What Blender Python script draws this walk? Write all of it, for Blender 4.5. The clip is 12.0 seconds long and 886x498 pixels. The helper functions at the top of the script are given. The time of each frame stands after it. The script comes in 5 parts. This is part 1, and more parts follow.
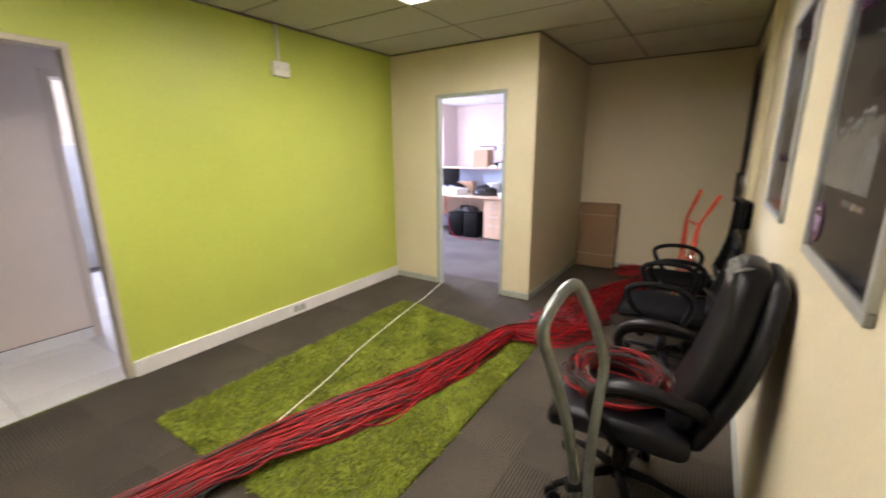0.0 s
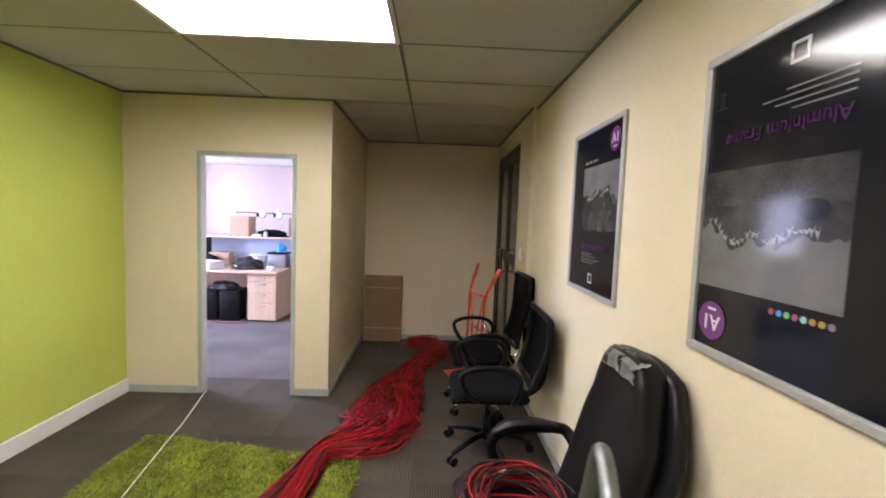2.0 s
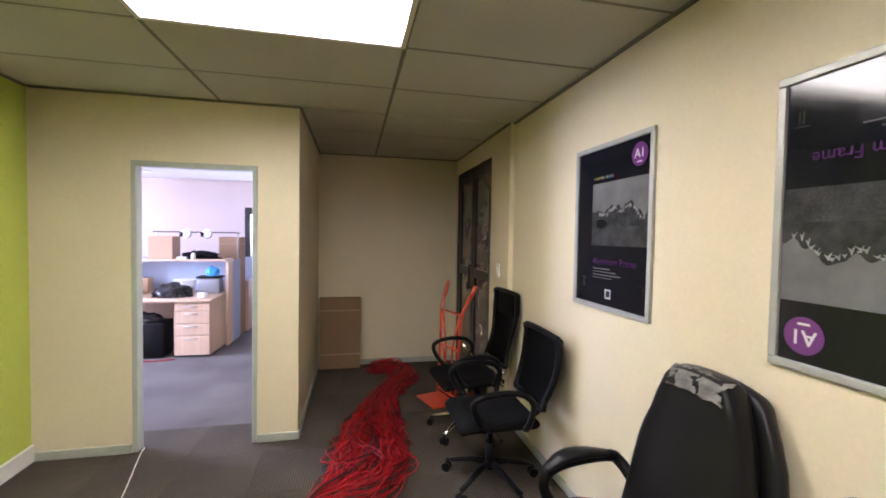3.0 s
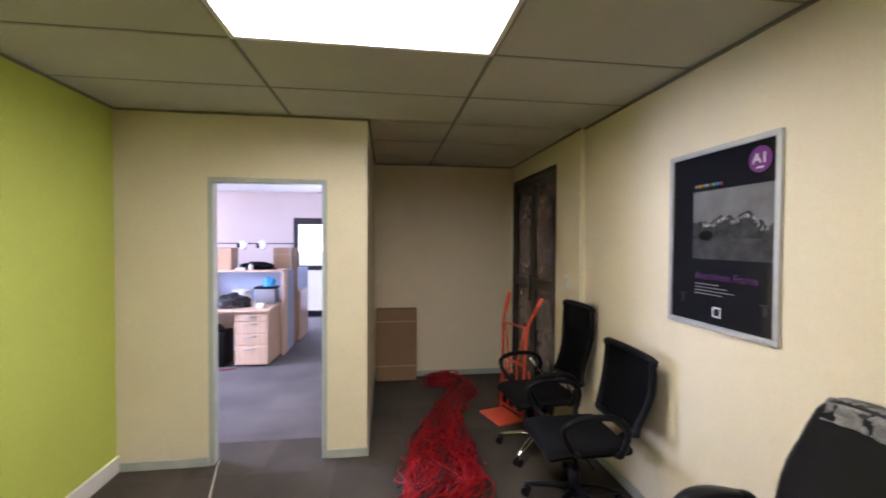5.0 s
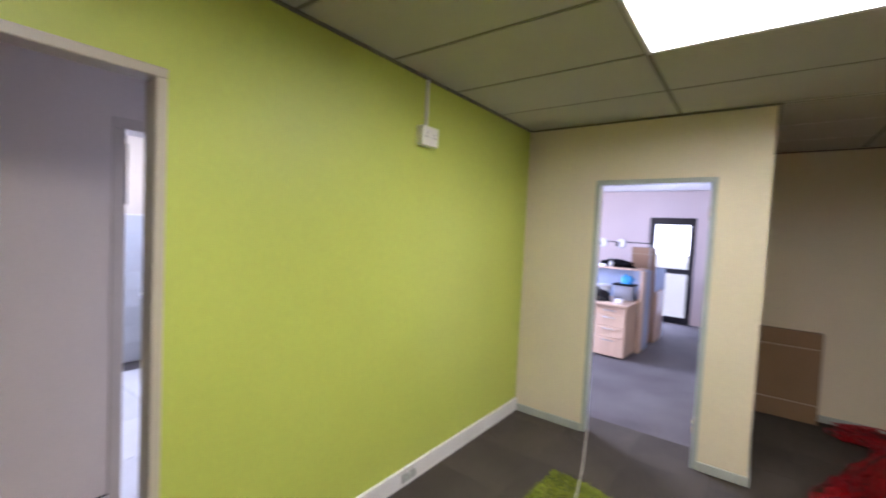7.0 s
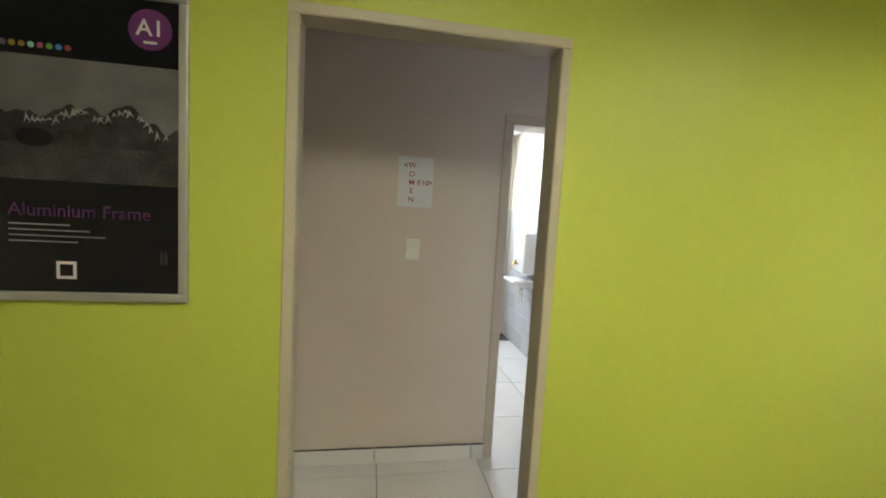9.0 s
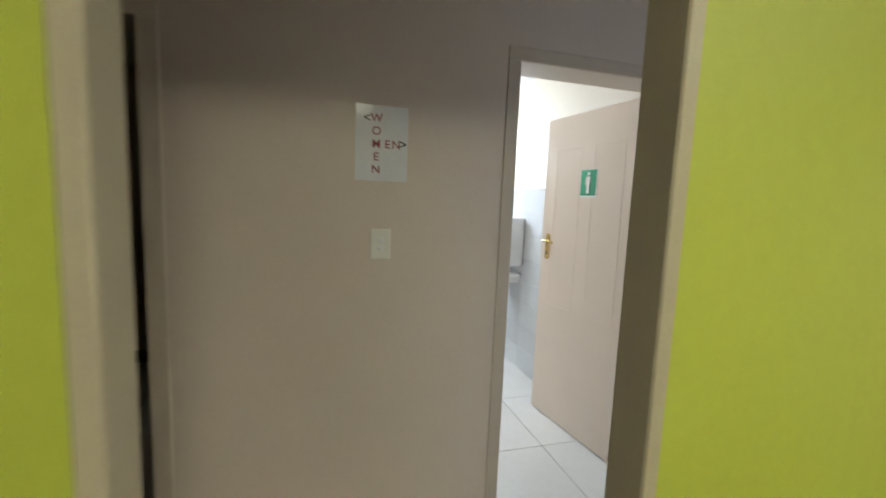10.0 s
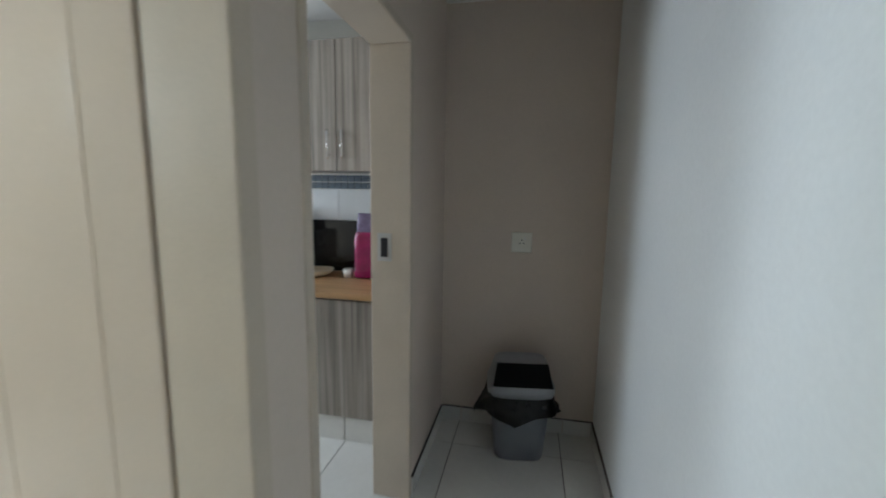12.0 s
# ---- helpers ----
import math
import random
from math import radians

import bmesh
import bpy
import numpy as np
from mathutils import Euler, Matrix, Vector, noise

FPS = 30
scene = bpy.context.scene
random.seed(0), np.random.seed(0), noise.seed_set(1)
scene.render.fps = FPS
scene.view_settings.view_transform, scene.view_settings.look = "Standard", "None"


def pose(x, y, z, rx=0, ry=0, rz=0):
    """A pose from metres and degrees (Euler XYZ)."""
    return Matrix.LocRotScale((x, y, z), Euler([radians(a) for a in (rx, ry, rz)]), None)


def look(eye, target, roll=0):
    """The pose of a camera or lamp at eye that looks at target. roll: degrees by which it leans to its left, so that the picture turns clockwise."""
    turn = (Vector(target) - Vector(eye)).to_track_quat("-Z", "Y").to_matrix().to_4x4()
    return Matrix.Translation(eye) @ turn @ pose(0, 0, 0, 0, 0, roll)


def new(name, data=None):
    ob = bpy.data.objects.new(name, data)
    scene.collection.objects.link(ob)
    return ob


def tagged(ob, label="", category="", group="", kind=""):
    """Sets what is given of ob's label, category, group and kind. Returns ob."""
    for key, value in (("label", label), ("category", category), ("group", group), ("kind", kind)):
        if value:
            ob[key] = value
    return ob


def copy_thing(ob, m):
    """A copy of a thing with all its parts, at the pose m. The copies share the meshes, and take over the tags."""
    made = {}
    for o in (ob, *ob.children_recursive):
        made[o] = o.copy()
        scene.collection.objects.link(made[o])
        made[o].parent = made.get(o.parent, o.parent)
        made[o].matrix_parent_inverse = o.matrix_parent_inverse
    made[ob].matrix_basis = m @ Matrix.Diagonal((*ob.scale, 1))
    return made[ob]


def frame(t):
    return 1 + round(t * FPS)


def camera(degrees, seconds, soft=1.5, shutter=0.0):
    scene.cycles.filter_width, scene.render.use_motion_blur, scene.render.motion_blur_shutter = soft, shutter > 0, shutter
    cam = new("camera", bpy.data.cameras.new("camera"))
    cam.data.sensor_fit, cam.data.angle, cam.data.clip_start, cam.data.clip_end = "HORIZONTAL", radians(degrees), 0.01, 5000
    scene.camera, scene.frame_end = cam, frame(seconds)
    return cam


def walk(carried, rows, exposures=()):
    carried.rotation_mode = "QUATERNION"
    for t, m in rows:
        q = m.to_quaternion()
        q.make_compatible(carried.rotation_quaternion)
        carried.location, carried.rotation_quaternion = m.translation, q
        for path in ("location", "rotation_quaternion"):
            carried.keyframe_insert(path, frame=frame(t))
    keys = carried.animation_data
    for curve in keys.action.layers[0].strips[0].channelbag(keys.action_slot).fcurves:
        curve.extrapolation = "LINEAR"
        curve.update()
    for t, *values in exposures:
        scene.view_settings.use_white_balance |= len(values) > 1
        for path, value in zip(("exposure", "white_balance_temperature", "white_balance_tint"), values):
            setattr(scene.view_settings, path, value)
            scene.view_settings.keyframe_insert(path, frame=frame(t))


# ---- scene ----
cam = camera(94.3, 12.0, soft=1.8, shutter=0.4)
PATH = [
    (0, (1.169, 1.347, 1.5), (0.107, 2.976, 1.034), -0.4),
    (0.5, (1.112, 1.436, 1.53), (0.435, 3.274, 1.127), 0.3),
    (1, (0.975, 1.413, 1.57), (0.503, 3.33, 1.255), 0.9),
    (1.5, (0.82, 1.463, 1.577), (0.599, 3.441, 1.378), 1.7),
    (2, (0.591, 1.657, 1.573), (0.64, 3.651, 1.429), 2.1),
    (2.5, (0.324, 1.787, 1.578), (0.612, 3.764, 1.484), 2.0),
    (4.5, (-0.105, 2.065, 1.611), (0.435, 3.99, 1.57), -0.3),
    (5, (-0.14, 2.036, 1.627), (0.134, 4.017, 1.586), 0.3),
    (5.5, (-0.207, 1.947, 1.618), (-0.201, 3.947, 1.572), 1.1),
    (6, (-0.223, 1.904, 1.625), (-0.538, 3.878, 1.572), 2.1),
    (6.5, (-0.267, 1.84, 1.608), (-1.005, 3.698, 1.543), 2.7),
    (7, (-0.344, 1.757, 1.601), (-1.549, 3.35, 1.513), 2.9),
    (7.5, (-0.397, 1.747, 1.582), (-2.06, 2.851, 1.465), 3.0),
    (9.3, (-0.824, 1.683, 1.498), (-2.788, 2.013, 1.326), 3.3),
    (9.5, (-0.966, 1.703, 1.492), (-2.925, 2.06, 1.31), 2.9),
    (10, (-1.419, 1.712, 1.461), (-3.329, 2.264, 1.239), 2.3),
    (10.5, (-1.831, 1.862, 1.482), (-3.55, 2.846, 1.207), 0.8),
    (11, (-2.188, 2.14, 1.48), (-3.568, 3.554, 1.167), 0.2),
    (11.5, (-2.461, 2.37, 1.469), (-3.198, 4.196, 1.119), 1.5),
    (12, (-2.524, 2.656, 1.476), (-2.927, 4.594, 1.194), 0.9),
]
walk(cam, [(t, look(eye, target, roll)) for t, eye, target, roll in PATH],
     [(0, -0.15, 6000, 22), (0.5, -0.3, 5900, 21), (2.5, -0.2, 5700, 24), (5.5, -0.37, 5600, 24), (6.5, -0.38, 5400, 24), (7.5, -0.5, 5550, 25), (9.3, -0.68, 6700, -1), (10, -0.82, 6550, -1), (10.5, -0.86, 6250, 0), (11, -0.82, 6150, -2), (11.5, -0.87, 6200, -7), (12, -0.90, 6400, -8)])

# ---- light ----
LAMP_POWER = 35.0
world = bpy.data.worlds.new("sky")
scene.world = world
world.use_nodes = True
wn = world.node_tree.nodes
sky = wn.new("ShaderNodeTexSky")
sky.sky_type, sky.sun_disc = "NISHITA", False
sky.sun_elevation, sky.sun_rotation = radians(50), radians(200)
wn["Background"].inputs["Strength"].default_value = 0.12
world.node_tree.links.new(sky.outputs[0], wn["Background"].inputs["Color"])
sun = new("sun", bpy.data.lights.new("sun", "SUN"))
sun.data.energy, sun.data.angle, sun.data.color = 5.0, radians(0.5), (1, 0.95, 0.88)
sun.matrix_world = look((4, 10, 12), (0, 20, 0))


def window_light(name, eye, target, w, h, power, colour):
    """Sky light in a window's opening."""
    d = bpy.data.lights.new(name, "AREA")
    d.shape, d.size, d.size_y, d.energy, d.color = "RECTANGLE", w, h, power, colour
    ob = new(name, d)
    ob.matrix_world = look(eye, target)
    return ob


DAY = (0.74, 0.78, 1.0)
window_light("sky_light_office_west", (-4.62, 6.95, 1.62), (0.0, 5.3, 0.5), 1.2, 1.25, 370, DAY)
# Added fill through an invented window, to brighten the office's north wall.
window_light("sky_light_office_north", (-4.62, 9.65, 1.62), (-1.2, 10.6, 1.7), 1.3, 1.25, 55, (0.86, 0.86, 1.0))
window_light("sky_light_office_door", (-1.67, 10.98, 1.1), (-1.67, 0, 1.0), 0.7, 1.8, 60, DAY)
window_light("sky_light_toilet", (-5.68, 2.58, 2.04), (0, 2.58, 1.2), 1.15, 0.5, 108, (0.78, 0.83, 1.0))
window_light("sky_light_kitchen", (-5.68, 4.1, 1.6), (0, 4.1, 1.0), 0.9, 0.9, 70, DAY)


# ---- materials ----
def mat(name, colour, rough=0.6, metal=0.0, vary=0.12, scale=6.0, grain=120.0, bump=0.15, per="", coat=0.0, spec=0.5, dist=0.002, spread=0.65):
    """A surface with broad stains, fine grain and relief. per: "object" or "island" varies the pieces."""
    m = bpy.data.materials.new(name)
    m.use_nodes = True
    nt, n = m.node_tree, m.node_tree.nodes
    p = n["Principled BSDF"]
    p.inputs["Roughness"].default_value, p.inputs["Metallic"].default_value = rough, metal
    p.inputs["Coat Weight"].default_value = coat
    p.inputs["Coat Roughness"].default_value = 0.05
    p.inputs["Specular IOR Level"].default_value = spec
    co = n.new("ShaderNodeTexCoord")
    big, fine = n.new("ShaderNodeTexNoise"), n.new("ShaderNodeTexNoise")
    big.inputs["Scale"].default_value, big.inputs["Detail"].default_value = scale, 5
    fine.inputs["Scale"].default_value, fine.inputs["Detail"].default_value = grain, 3
    for t in (big, fine):
        nt.links.new(co.outputs["Object"], t.inputs["Vector"])
    ramp = n.new("ShaderNodeMapRange")
    ramp.inputs[1].default_value, ramp.inputs[2].default_value = 0.25, 0.75
    ramp.inputs[3].default_value, ramp.inputs[4].default_value = 1 - vary, 1 + vary
    nt.links.new(big.outputs["Fac"], ramp.inputs[0])
    r2 = n.new("ShaderNodeMapRange")
    r2.inputs[1].default_value, r2.inputs[2].default_value = 0.25, 0.75
    r2.inputs[3].default_value, r2.inputs[4].default_value = 1 - vary * 0.5, 1 + vary * 0.5
    nt.links.new(fine.outputs["Fac"], r2.inputs[0])
    mul = n.new("ShaderNodeMath")
    mul.operation = "MULTIPLY"
    nt.links.new(ramp.outputs[0], mul.inputs[0])
    nt.links.new(r2.outputs[0], mul.inputs[1])
    value = mul.outputs[0]
    if per:
        src = n.new("ShaderNodeObjectInfo" if per == "object" else "ShaderNodeNewGeometry")
        r3 = n.new("ShaderNodeMapRange")
        amount = 0.08 if per == "object" else spread
        r3.inputs[3].default_value, r3.inputs[4].default_value = 1 - amount, 1 + amount * 0.6
        nt.links.new(src.outputs["Random" if per == "object" else "Random Per Island"], r3.inputs[0])
        mul2 = n.new("ShaderNodeMath")
        mul2.operation = "MULTIPLY"
        nt.links.new(value, mul2.inputs[0])
        nt.links.new(r3.outputs[0], mul2.inputs[1])
        value = mul2.outputs[0]
    sc = n.new("ShaderNodeVectorMath")
    sc.operation = "SCALE"
    sc.inputs[0].default_value = colour
    nt.links.new(value, sc.inputs["Scale"])
    nt.links.new(sc.outputs[0], p.inputs["Base Color"])
    b = n.new("ShaderNodeBump")
    b.inputs["Strength"].default_value, b.inputs["Distance"].default_value = bump, dist
    nt.links.new(fine.outputs["Fac"], b.inputs["Height"])
    nt.links.new(b.outputs[0], p.inputs["Normal"])
    rr = n.new("ShaderNodeMapRange")
    rr.inputs[3].default_value, rr.inputs[4].default_value = max(0.02, rough - 0.08), min(1, rough + 0.08)
    nt.links.new(big.outputs["Fac"], rr.inputs[0])
    nt.links.new(rr.outputs[0], p.inputs["Roughness"])
    return m


def ribbed(name, colour, pitch, axis="X", dark=0.55, tilt=0.0):
    """Cloth, carpet or wood with parallel ribs or grain along one axis."""
    m = mat(name, colour, 0.95, vary=0.32, scale=1.3, grain=150, bump=0.3, per="object", spec=0.2)
    nt, n = m.node_tree, m.node_tree.nodes
    p = n["Principled BSDF"]
    co = n.new("ShaderNodeTexCoord")
    w = n.new("ShaderNodeTexWave")
    w.bands_direction = axis
    w.inputs["Scale"].default_value = 0.314 / pitch
    w.inputs["Distortion"].default_value = 1.2
    w.inputs["Detail"].default_value = 2
    w.inputs["Detail Scale"].default_value = 3
    nt.links.new(co.outputs["Object"], w.inputs["Vector"])
    mr = n.new("ShaderNodeMapRange")
    mr.inputs[3].default_value, mr.inputs[4].default_value = dark, 1.25
    nt.links.new(w.outputs["Fac"], mr.inputs[0])
    old = p.inputs["Base Color"].links[0].from_socket
    sc = n.new("ShaderNodeVectorMath")
    sc.operation = "SCALE"
    nt.links.new(old, sc.inputs[0])
    nt.links.new(mr.outputs[0], sc.inputs["Scale"])
    nt.links.new(sc.outputs[0], p.inputs["Base Color"])
    b2 = n.new("ShaderNodeBump")
    b2.inputs["Strength"].default_value, b2.inputs["Distance"].default_value = 0.5, 0.002
    nt.links.new(w.outputs["Fac"], b2.inputs["Height"])
    nt.links.new(b2.outputs[0], p.inputs["Normal"])
    return m


def wood(name, colour, rough=0.45, strength=0.35, axis="Z", stretch=14):
    """Laminate or timber with grain along one axis."""
    m = mat(name, colour, rough, vary=0.1, scale=2.0, grain=60, bump=0.05, per="object")
    nt, n = m.node_tree, m.node_tree.nodes
    p = n["Principled BSDF"]
    co, mp, no = n.new("ShaderNodeTexCoord"), n.new("ShaderNodeMapping"), n.new("ShaderNodeTexNoise")
    s = [stretch] * 3
    s["XYZ".index(axis)] = 0.6
    mp.inputs["Scale"].default_value = s
    no.inputs["Scale"].default_value, no.inputs["Detail"].default_value = 1.6, 6
    nt.links.new(co.outputs["Object"], mp.inputs["Vector"])
    nt.links.new(mp.outputs[0], no.inputs["Vector"])
    mr = n.new("ShaderNodeMapRange")
    mr.inputs[1].default_value, mr.inputs[2].default_value = 0.3, 0.7
    mr.inputs[3].default_value, mr.inputs[4].default_value = 1 - strength, 1 + strength * 0.6
    nt.links.new(no.outputs["Fac"], mr.inputs[0])
    old = p.inputs["Base Color"].links[0].from_socket
    sc = n.new("ShaderNodeVectorMath")
    sc.operation = "SCALE"
    nt.links.new(old, sc.inputs[0])
    nt.links.new(mr.outputs[0], sc.inputs["Scale"])
    nt.links.new(sc.outputs[0], p.inputs["Base Color"])
    return m


def glow(name, colour, strength):
    m = bpy.data.materials.new(name)
    m.use_nodes = True
    p = m.node_tree.nodes["Principled BSDF"]
    p.inputs["Base Color"].default_value = (*colour, 1)
    p.inputs["Emission Color"].default_value = (*colour, 1)
    p.inputs["Emission Strength"].default_value = strength
    return m


def clear_glass(name):
    m = bpy.data.materials.new(name)
    m.use_nodes = True
    p = m.node_tree.nodes["Principled BSDF"]
    p.inputs["Transmission Weight"].default_value = 1
    p.inputs["Roughness"].default_value = 0.02
    p.inputs["IOR"].default_value = 1.1
    return m


GREEN = mat("lime_wall_paint", (0.49, 0.56, 0.085), 0.5, vary=0.05, scale=1.5, grain=30, bump=0.22, dist=0.003)
CREAM = mat("cream_wall_paint", (0.74, 0.655, 0.455), 0.55, vary=0.05, scale=1.2, grain=60, bump=0.2, dist=0.003)
TAUPE = mat("grey_beige_wall_paint", (0.67, 0.575, 0.495), 0.42, vary=0.04, scale=1.5, grain=70, bump=0.12)
PINK = mat("pale_pink_wall_paint", (0.72, 0.61, 0.56), 0.6, vary=0.04, scale=1.2, grain=60, bump=0.12)
WHITE = mat("white_paint", (0.76, 0.75, 0.70), 0.45, vary=0.06, scale=4, grain=80, bump=0.08)
GREYTRIM = mat("grey_skirting_paint", (0.42, 0.44, 0.38), 0.5, vary=0.1)
FRAMEPAINT = mat("pale_grey_frame_paint", (0.40, 0.43, 0.38), 0.4, vary=0.07, scale=5)
REVEAL = mat("beige_frame_paint", (0.50, 0.45, 0.34), 0.45, vary=0.06, scale=5)
LOBBYWHITE = mat("white_lobby_paint", (0.82, 0.82, 0.81), 0.5, vary=0.04, scale=1.5, grain=70, bump=0.12)
CREAMFRAME = mat("cream_frame_paint", (0.60, 0.515, 0.42), 0.35, vary=0.05, scale=5)
DOORPAINT = mat("cream_door_paint", (0.73, 0.625, 0.525), 0.22, vary=0.03, scale=3, grain=90, bump=0.05)
WASHPAINT = mat("pale_cream_washroom_paint", (0.62, 0.56, 0.46), 0.55, vary=0.04, scale=1.5, grain=70, bump=0.12)
CEIL = mat("ceiling_tile", (0.50, 0.49, 0.43), 0.9, vary=0.05, scale=2, grain=160, bump=0.5)
CEILPLAIN = mat("white_ceiling", (0.75, 0.74, 0.72), 0.9, vary=0.04)
# The dark grey puts the shade of the ceiling gaps into the colour.
GAPSHADE = mat("ceiling_gap_shade", (0.17, 0.16, 0.13), 0.6, vary=0.1)
CARPET = ribbed("ribbed_brown_carpet", (0.080, 0.067, 0.051), 0.016, "X", 0.42)
# Same carpet as the reception, coloured paler to hold the office daylight.
LITCARPET = ribbed("daylit_office_carpet", (0.112, 0.102, 0.098), 0.012, "X", 0.75)
TILE = mat("white_ceramic_tile", (0.72, 0.71, 0.68), 0.18, vary=0.05, scale=3, grain=30, bump=0.02, per="object")
WTILE = mat("white_wall_tile", (0.60, 0.62, 0.64), 0.2, vary=0.04, scale=3, grain=30, bump=0.02, per="object")
GROUT = mat("dark_grout", (0.09, 0.08, 0.075), 0.9, vary=0.2)
RUG = mat("green_shag_pile", (0.235, 0.275, 0.028), 0.85, vary=0.3, scale=5, grain=60, per="island", spec=0.15, spread=0.4)
RUGBACK = mat("rug_backing", (0.08, 0.09, 0.015), 0.95)
REDCABLE = mat("red_cable_sheath", (0.28, 0.006, 0.010), 0.45, vary=0.25, scale=9, per="island", spec=0.3)
BLACKCABLE = mat("black_cable_sheath", (0.012, 0.009, 0.009), 0.5, per="island")
WHITECABLE = mat("white_cord", (0.72, 0.68, 0.58), 0.6, vary=0.15, scale=20)
ALU = mat("satin_aluminium", (0.46, 0.46, 0.43), 0.45, 0.45, vary=0.06, scale=12, grain=200)
STEEL = mat("galvanised_steel_tube", (0.24, 0.26, 0.25), 0.42, 0.8, vary=0.18, scale=18, grain=150)
CHROME = mat("chrome", (0.75, 0.75, 0.75), 0.12, 1.0, vary=0.03)
BRASS = mat("brass", (0.62, 0.45, 0.18), 0.28, 1.0, vary=0.1)
BLACKPLASTIC = mat("black_plastic", (0.0066, 0.0066, 0.0072), 0.42, vary=0.15, scale=12, spec=0.12)
BLACKFABRIC = mat("black_woven_fabric", (0.0054, 0.0054, 0.0060), 0.95, vary=0.25, scale=10, grain=500, bump=0.5, spec=0.12)
BLACKMESH = mat("black_mesh_cloth", (0.0078, 0.0078, 0.0084), 0.85, vary=0.2, scale=8, grain=600, bump=0.6, spec=0.12)
LEATHER = mat("black_leatherette", (0.0060, 0.0060, 0.0078), 0.38, vary=0.2, scale=9, grain=90, bump=0.25, spec=0.3)
WORN = mat("worn_grey_leather_backing", (0.17, 0.165, 0.155), 0.85, vary=0.4, scale=22, grain=120)
ORANGE = mat("orange_red_enamel", (0.68, 0.085, 0.035), 0.4, vary=0.12, scale=9)
CARD = mat("brown_cardboard", (0.26, 0.165, 0.085), 0.85, vary=0.08, scale=4, grain=90)
PALECARD = mat("pale_cardboard", (0.40, 0.26, 0.16), 0.85, vary=0.06, scale=4)
TAPE = mat("cream_packing_tape", (0.50, 0.40, 0.27), 0.4, vary=0.06)
BLACKALU = mat("dark_bronze_aluminium", (0.018, 0.014, 0.013), 0.38, 0.3, vary=0.15)
# Opaque panes; the mottled tone paints the cloudy reflection in the glass.
REFLPANE = mat("glazing_with_painted_reflection", (0.12, 0.088, 0.096), 0.22, vary=0.75, scale=3.2, grain=18, bump=0.08, coat=0.4)
MAPLE = wood("pale_maple_laminate", (0.62, 0.45, 0.31), 0.4, 0.12)
BLUEPANEL = mat("blue_grey_screen_cloth", (0.40, 0.47, 0.60), 0.9, vary=0.06, grain=300)
GREYWOOD = wood("grey_oak_laminate", (0.30, 0.265, 0.23), 0.4, 0.45, "Z", 26)
WORKTOP = wood("oak_worktop", (0.50, 0.31, 0.155), 0.3, 0.2, "X", 18)
MOSAIC = mat("slate_blue_mosaic", (0.10, 0.13, 0.17), 0.2, vary=0.3, scale=40, per="object")
INK = mat("poster_black_print", (0.008, 0.009, 0.014), 0.10, vary=0.1, scale=5, bump=0.0, spec=0.42)
SKYINK = mat("poster_grey_sky_print", (0.15, 0.15, 0.15), 0.10, vary=0.35, scale=3.5, grain=9, bump=0.0, spec=0.42)
ROCKINK = mat("poster_dark_mountain_print", (0.035, 0.036, 0.038), 0.10, vary=0.55, scale=11, grain=40, bump=0.0, spec=0.42)
SNOWINK = mat("poster_snow_print", (0.27, 0.27, 0.265), 0.10, vary=0.4, scale=20, bump=0.0, spec=0.42)
LAKEINK = mat("poster_grey_lake_print", (0.045, 0.046, 0.048), 0.10, vary=0.6, scale=9, bump=0.0, spec=0.42)
PURPLE = mat("purple_print", (0.15, 0.045, 0.18), 0.10, vary=0.05, bump=0.0, spec=0.42)
GREYINK = mat("grey_print", (0.17, 0.165, 0.17), 0.10, vary=0.05, bump=0.0, spec=0.42)
TITLEINK = mat("dim_purple_print", (0.075, 0.026, 0.09), 0.10, vary=0.05, bump=0.0, spec=0.42)
PALEINK = mat("white_print", (0.62, 0.60, 0.60), 0.10, vary=0.05, bump=0.0, spec=0.42)
PAPER = mat("laminated_paper", (0.78, 0.78, 0.80), 0.12, vary=0.05, scale=9, bump=0.05, coat=0.6)
REDINK = mat("dark_red_print", (0.30, 0.05, 0.06), 0.3, vary=0.1)
BLACKINK = mat("black_print", (0.03, 0.03, 0.035), 0.3, vary=0.1)
SIGNGREEN = mat("green_sign_plastic", (0.02, 0.33, 0.17), 0.3, vary=0.06)
SIGNWHITE = mat("white_sign_plastic", (0.8, 0.8, 0.78), 0.3, vary=0.04)
SWITCHWHITE = mat("ivory_switch_plastic", (0.82, 0.80, 0.72), 0.3, vary=0.04)
CERAMIC = mat("white_glazed_ceramic", (0.82, 0.82, 0.82), 0.1, vary=0.03, bump=0.0)
BINGREY = mat("grey_bin_plastic", (0.17, 0.18, 0.20), 0.4, vary=0.08)
BINLID = mat("light_grey_bin_rim", (0.28, 0.29, 0.31), 0.4, vary=0.06)
BAGBLACK = mat("black_bin_liner", (0.012, 0.012, 0.013), 0.25, vary=0.3, scale=20, bump=0.4)
MAGENTA = mat("magenta_plastic_packet", (0.26, 0.008, 0.085), 0.2, vary=0.25, scale=16, coat=0.5)
LILAC = mat("lilac_packet_top", (0.20, 0.16, 0.27), 0.25, vary=0.3, scale=25, coat=0.5)
BLUEBAG = mat("blue_plastic_bag", (0.05, 0.33, 0.70), 0.3, vary=0.2, scale=20)
DARKGLASS = mat("black_splash_glass", (0.012, 0.013, 0.014), 0.08, vary=0.1)
SILVER = mat("silver_appliance", (0.6, 0.6, 0.6), 0.3, 0.6, vary=0.05)
BONE = mat("bone_ceramic", (0.62, 0.54, 0.40), 0.3, vary=0.1)
GLASS = clear_glass("window_glass")
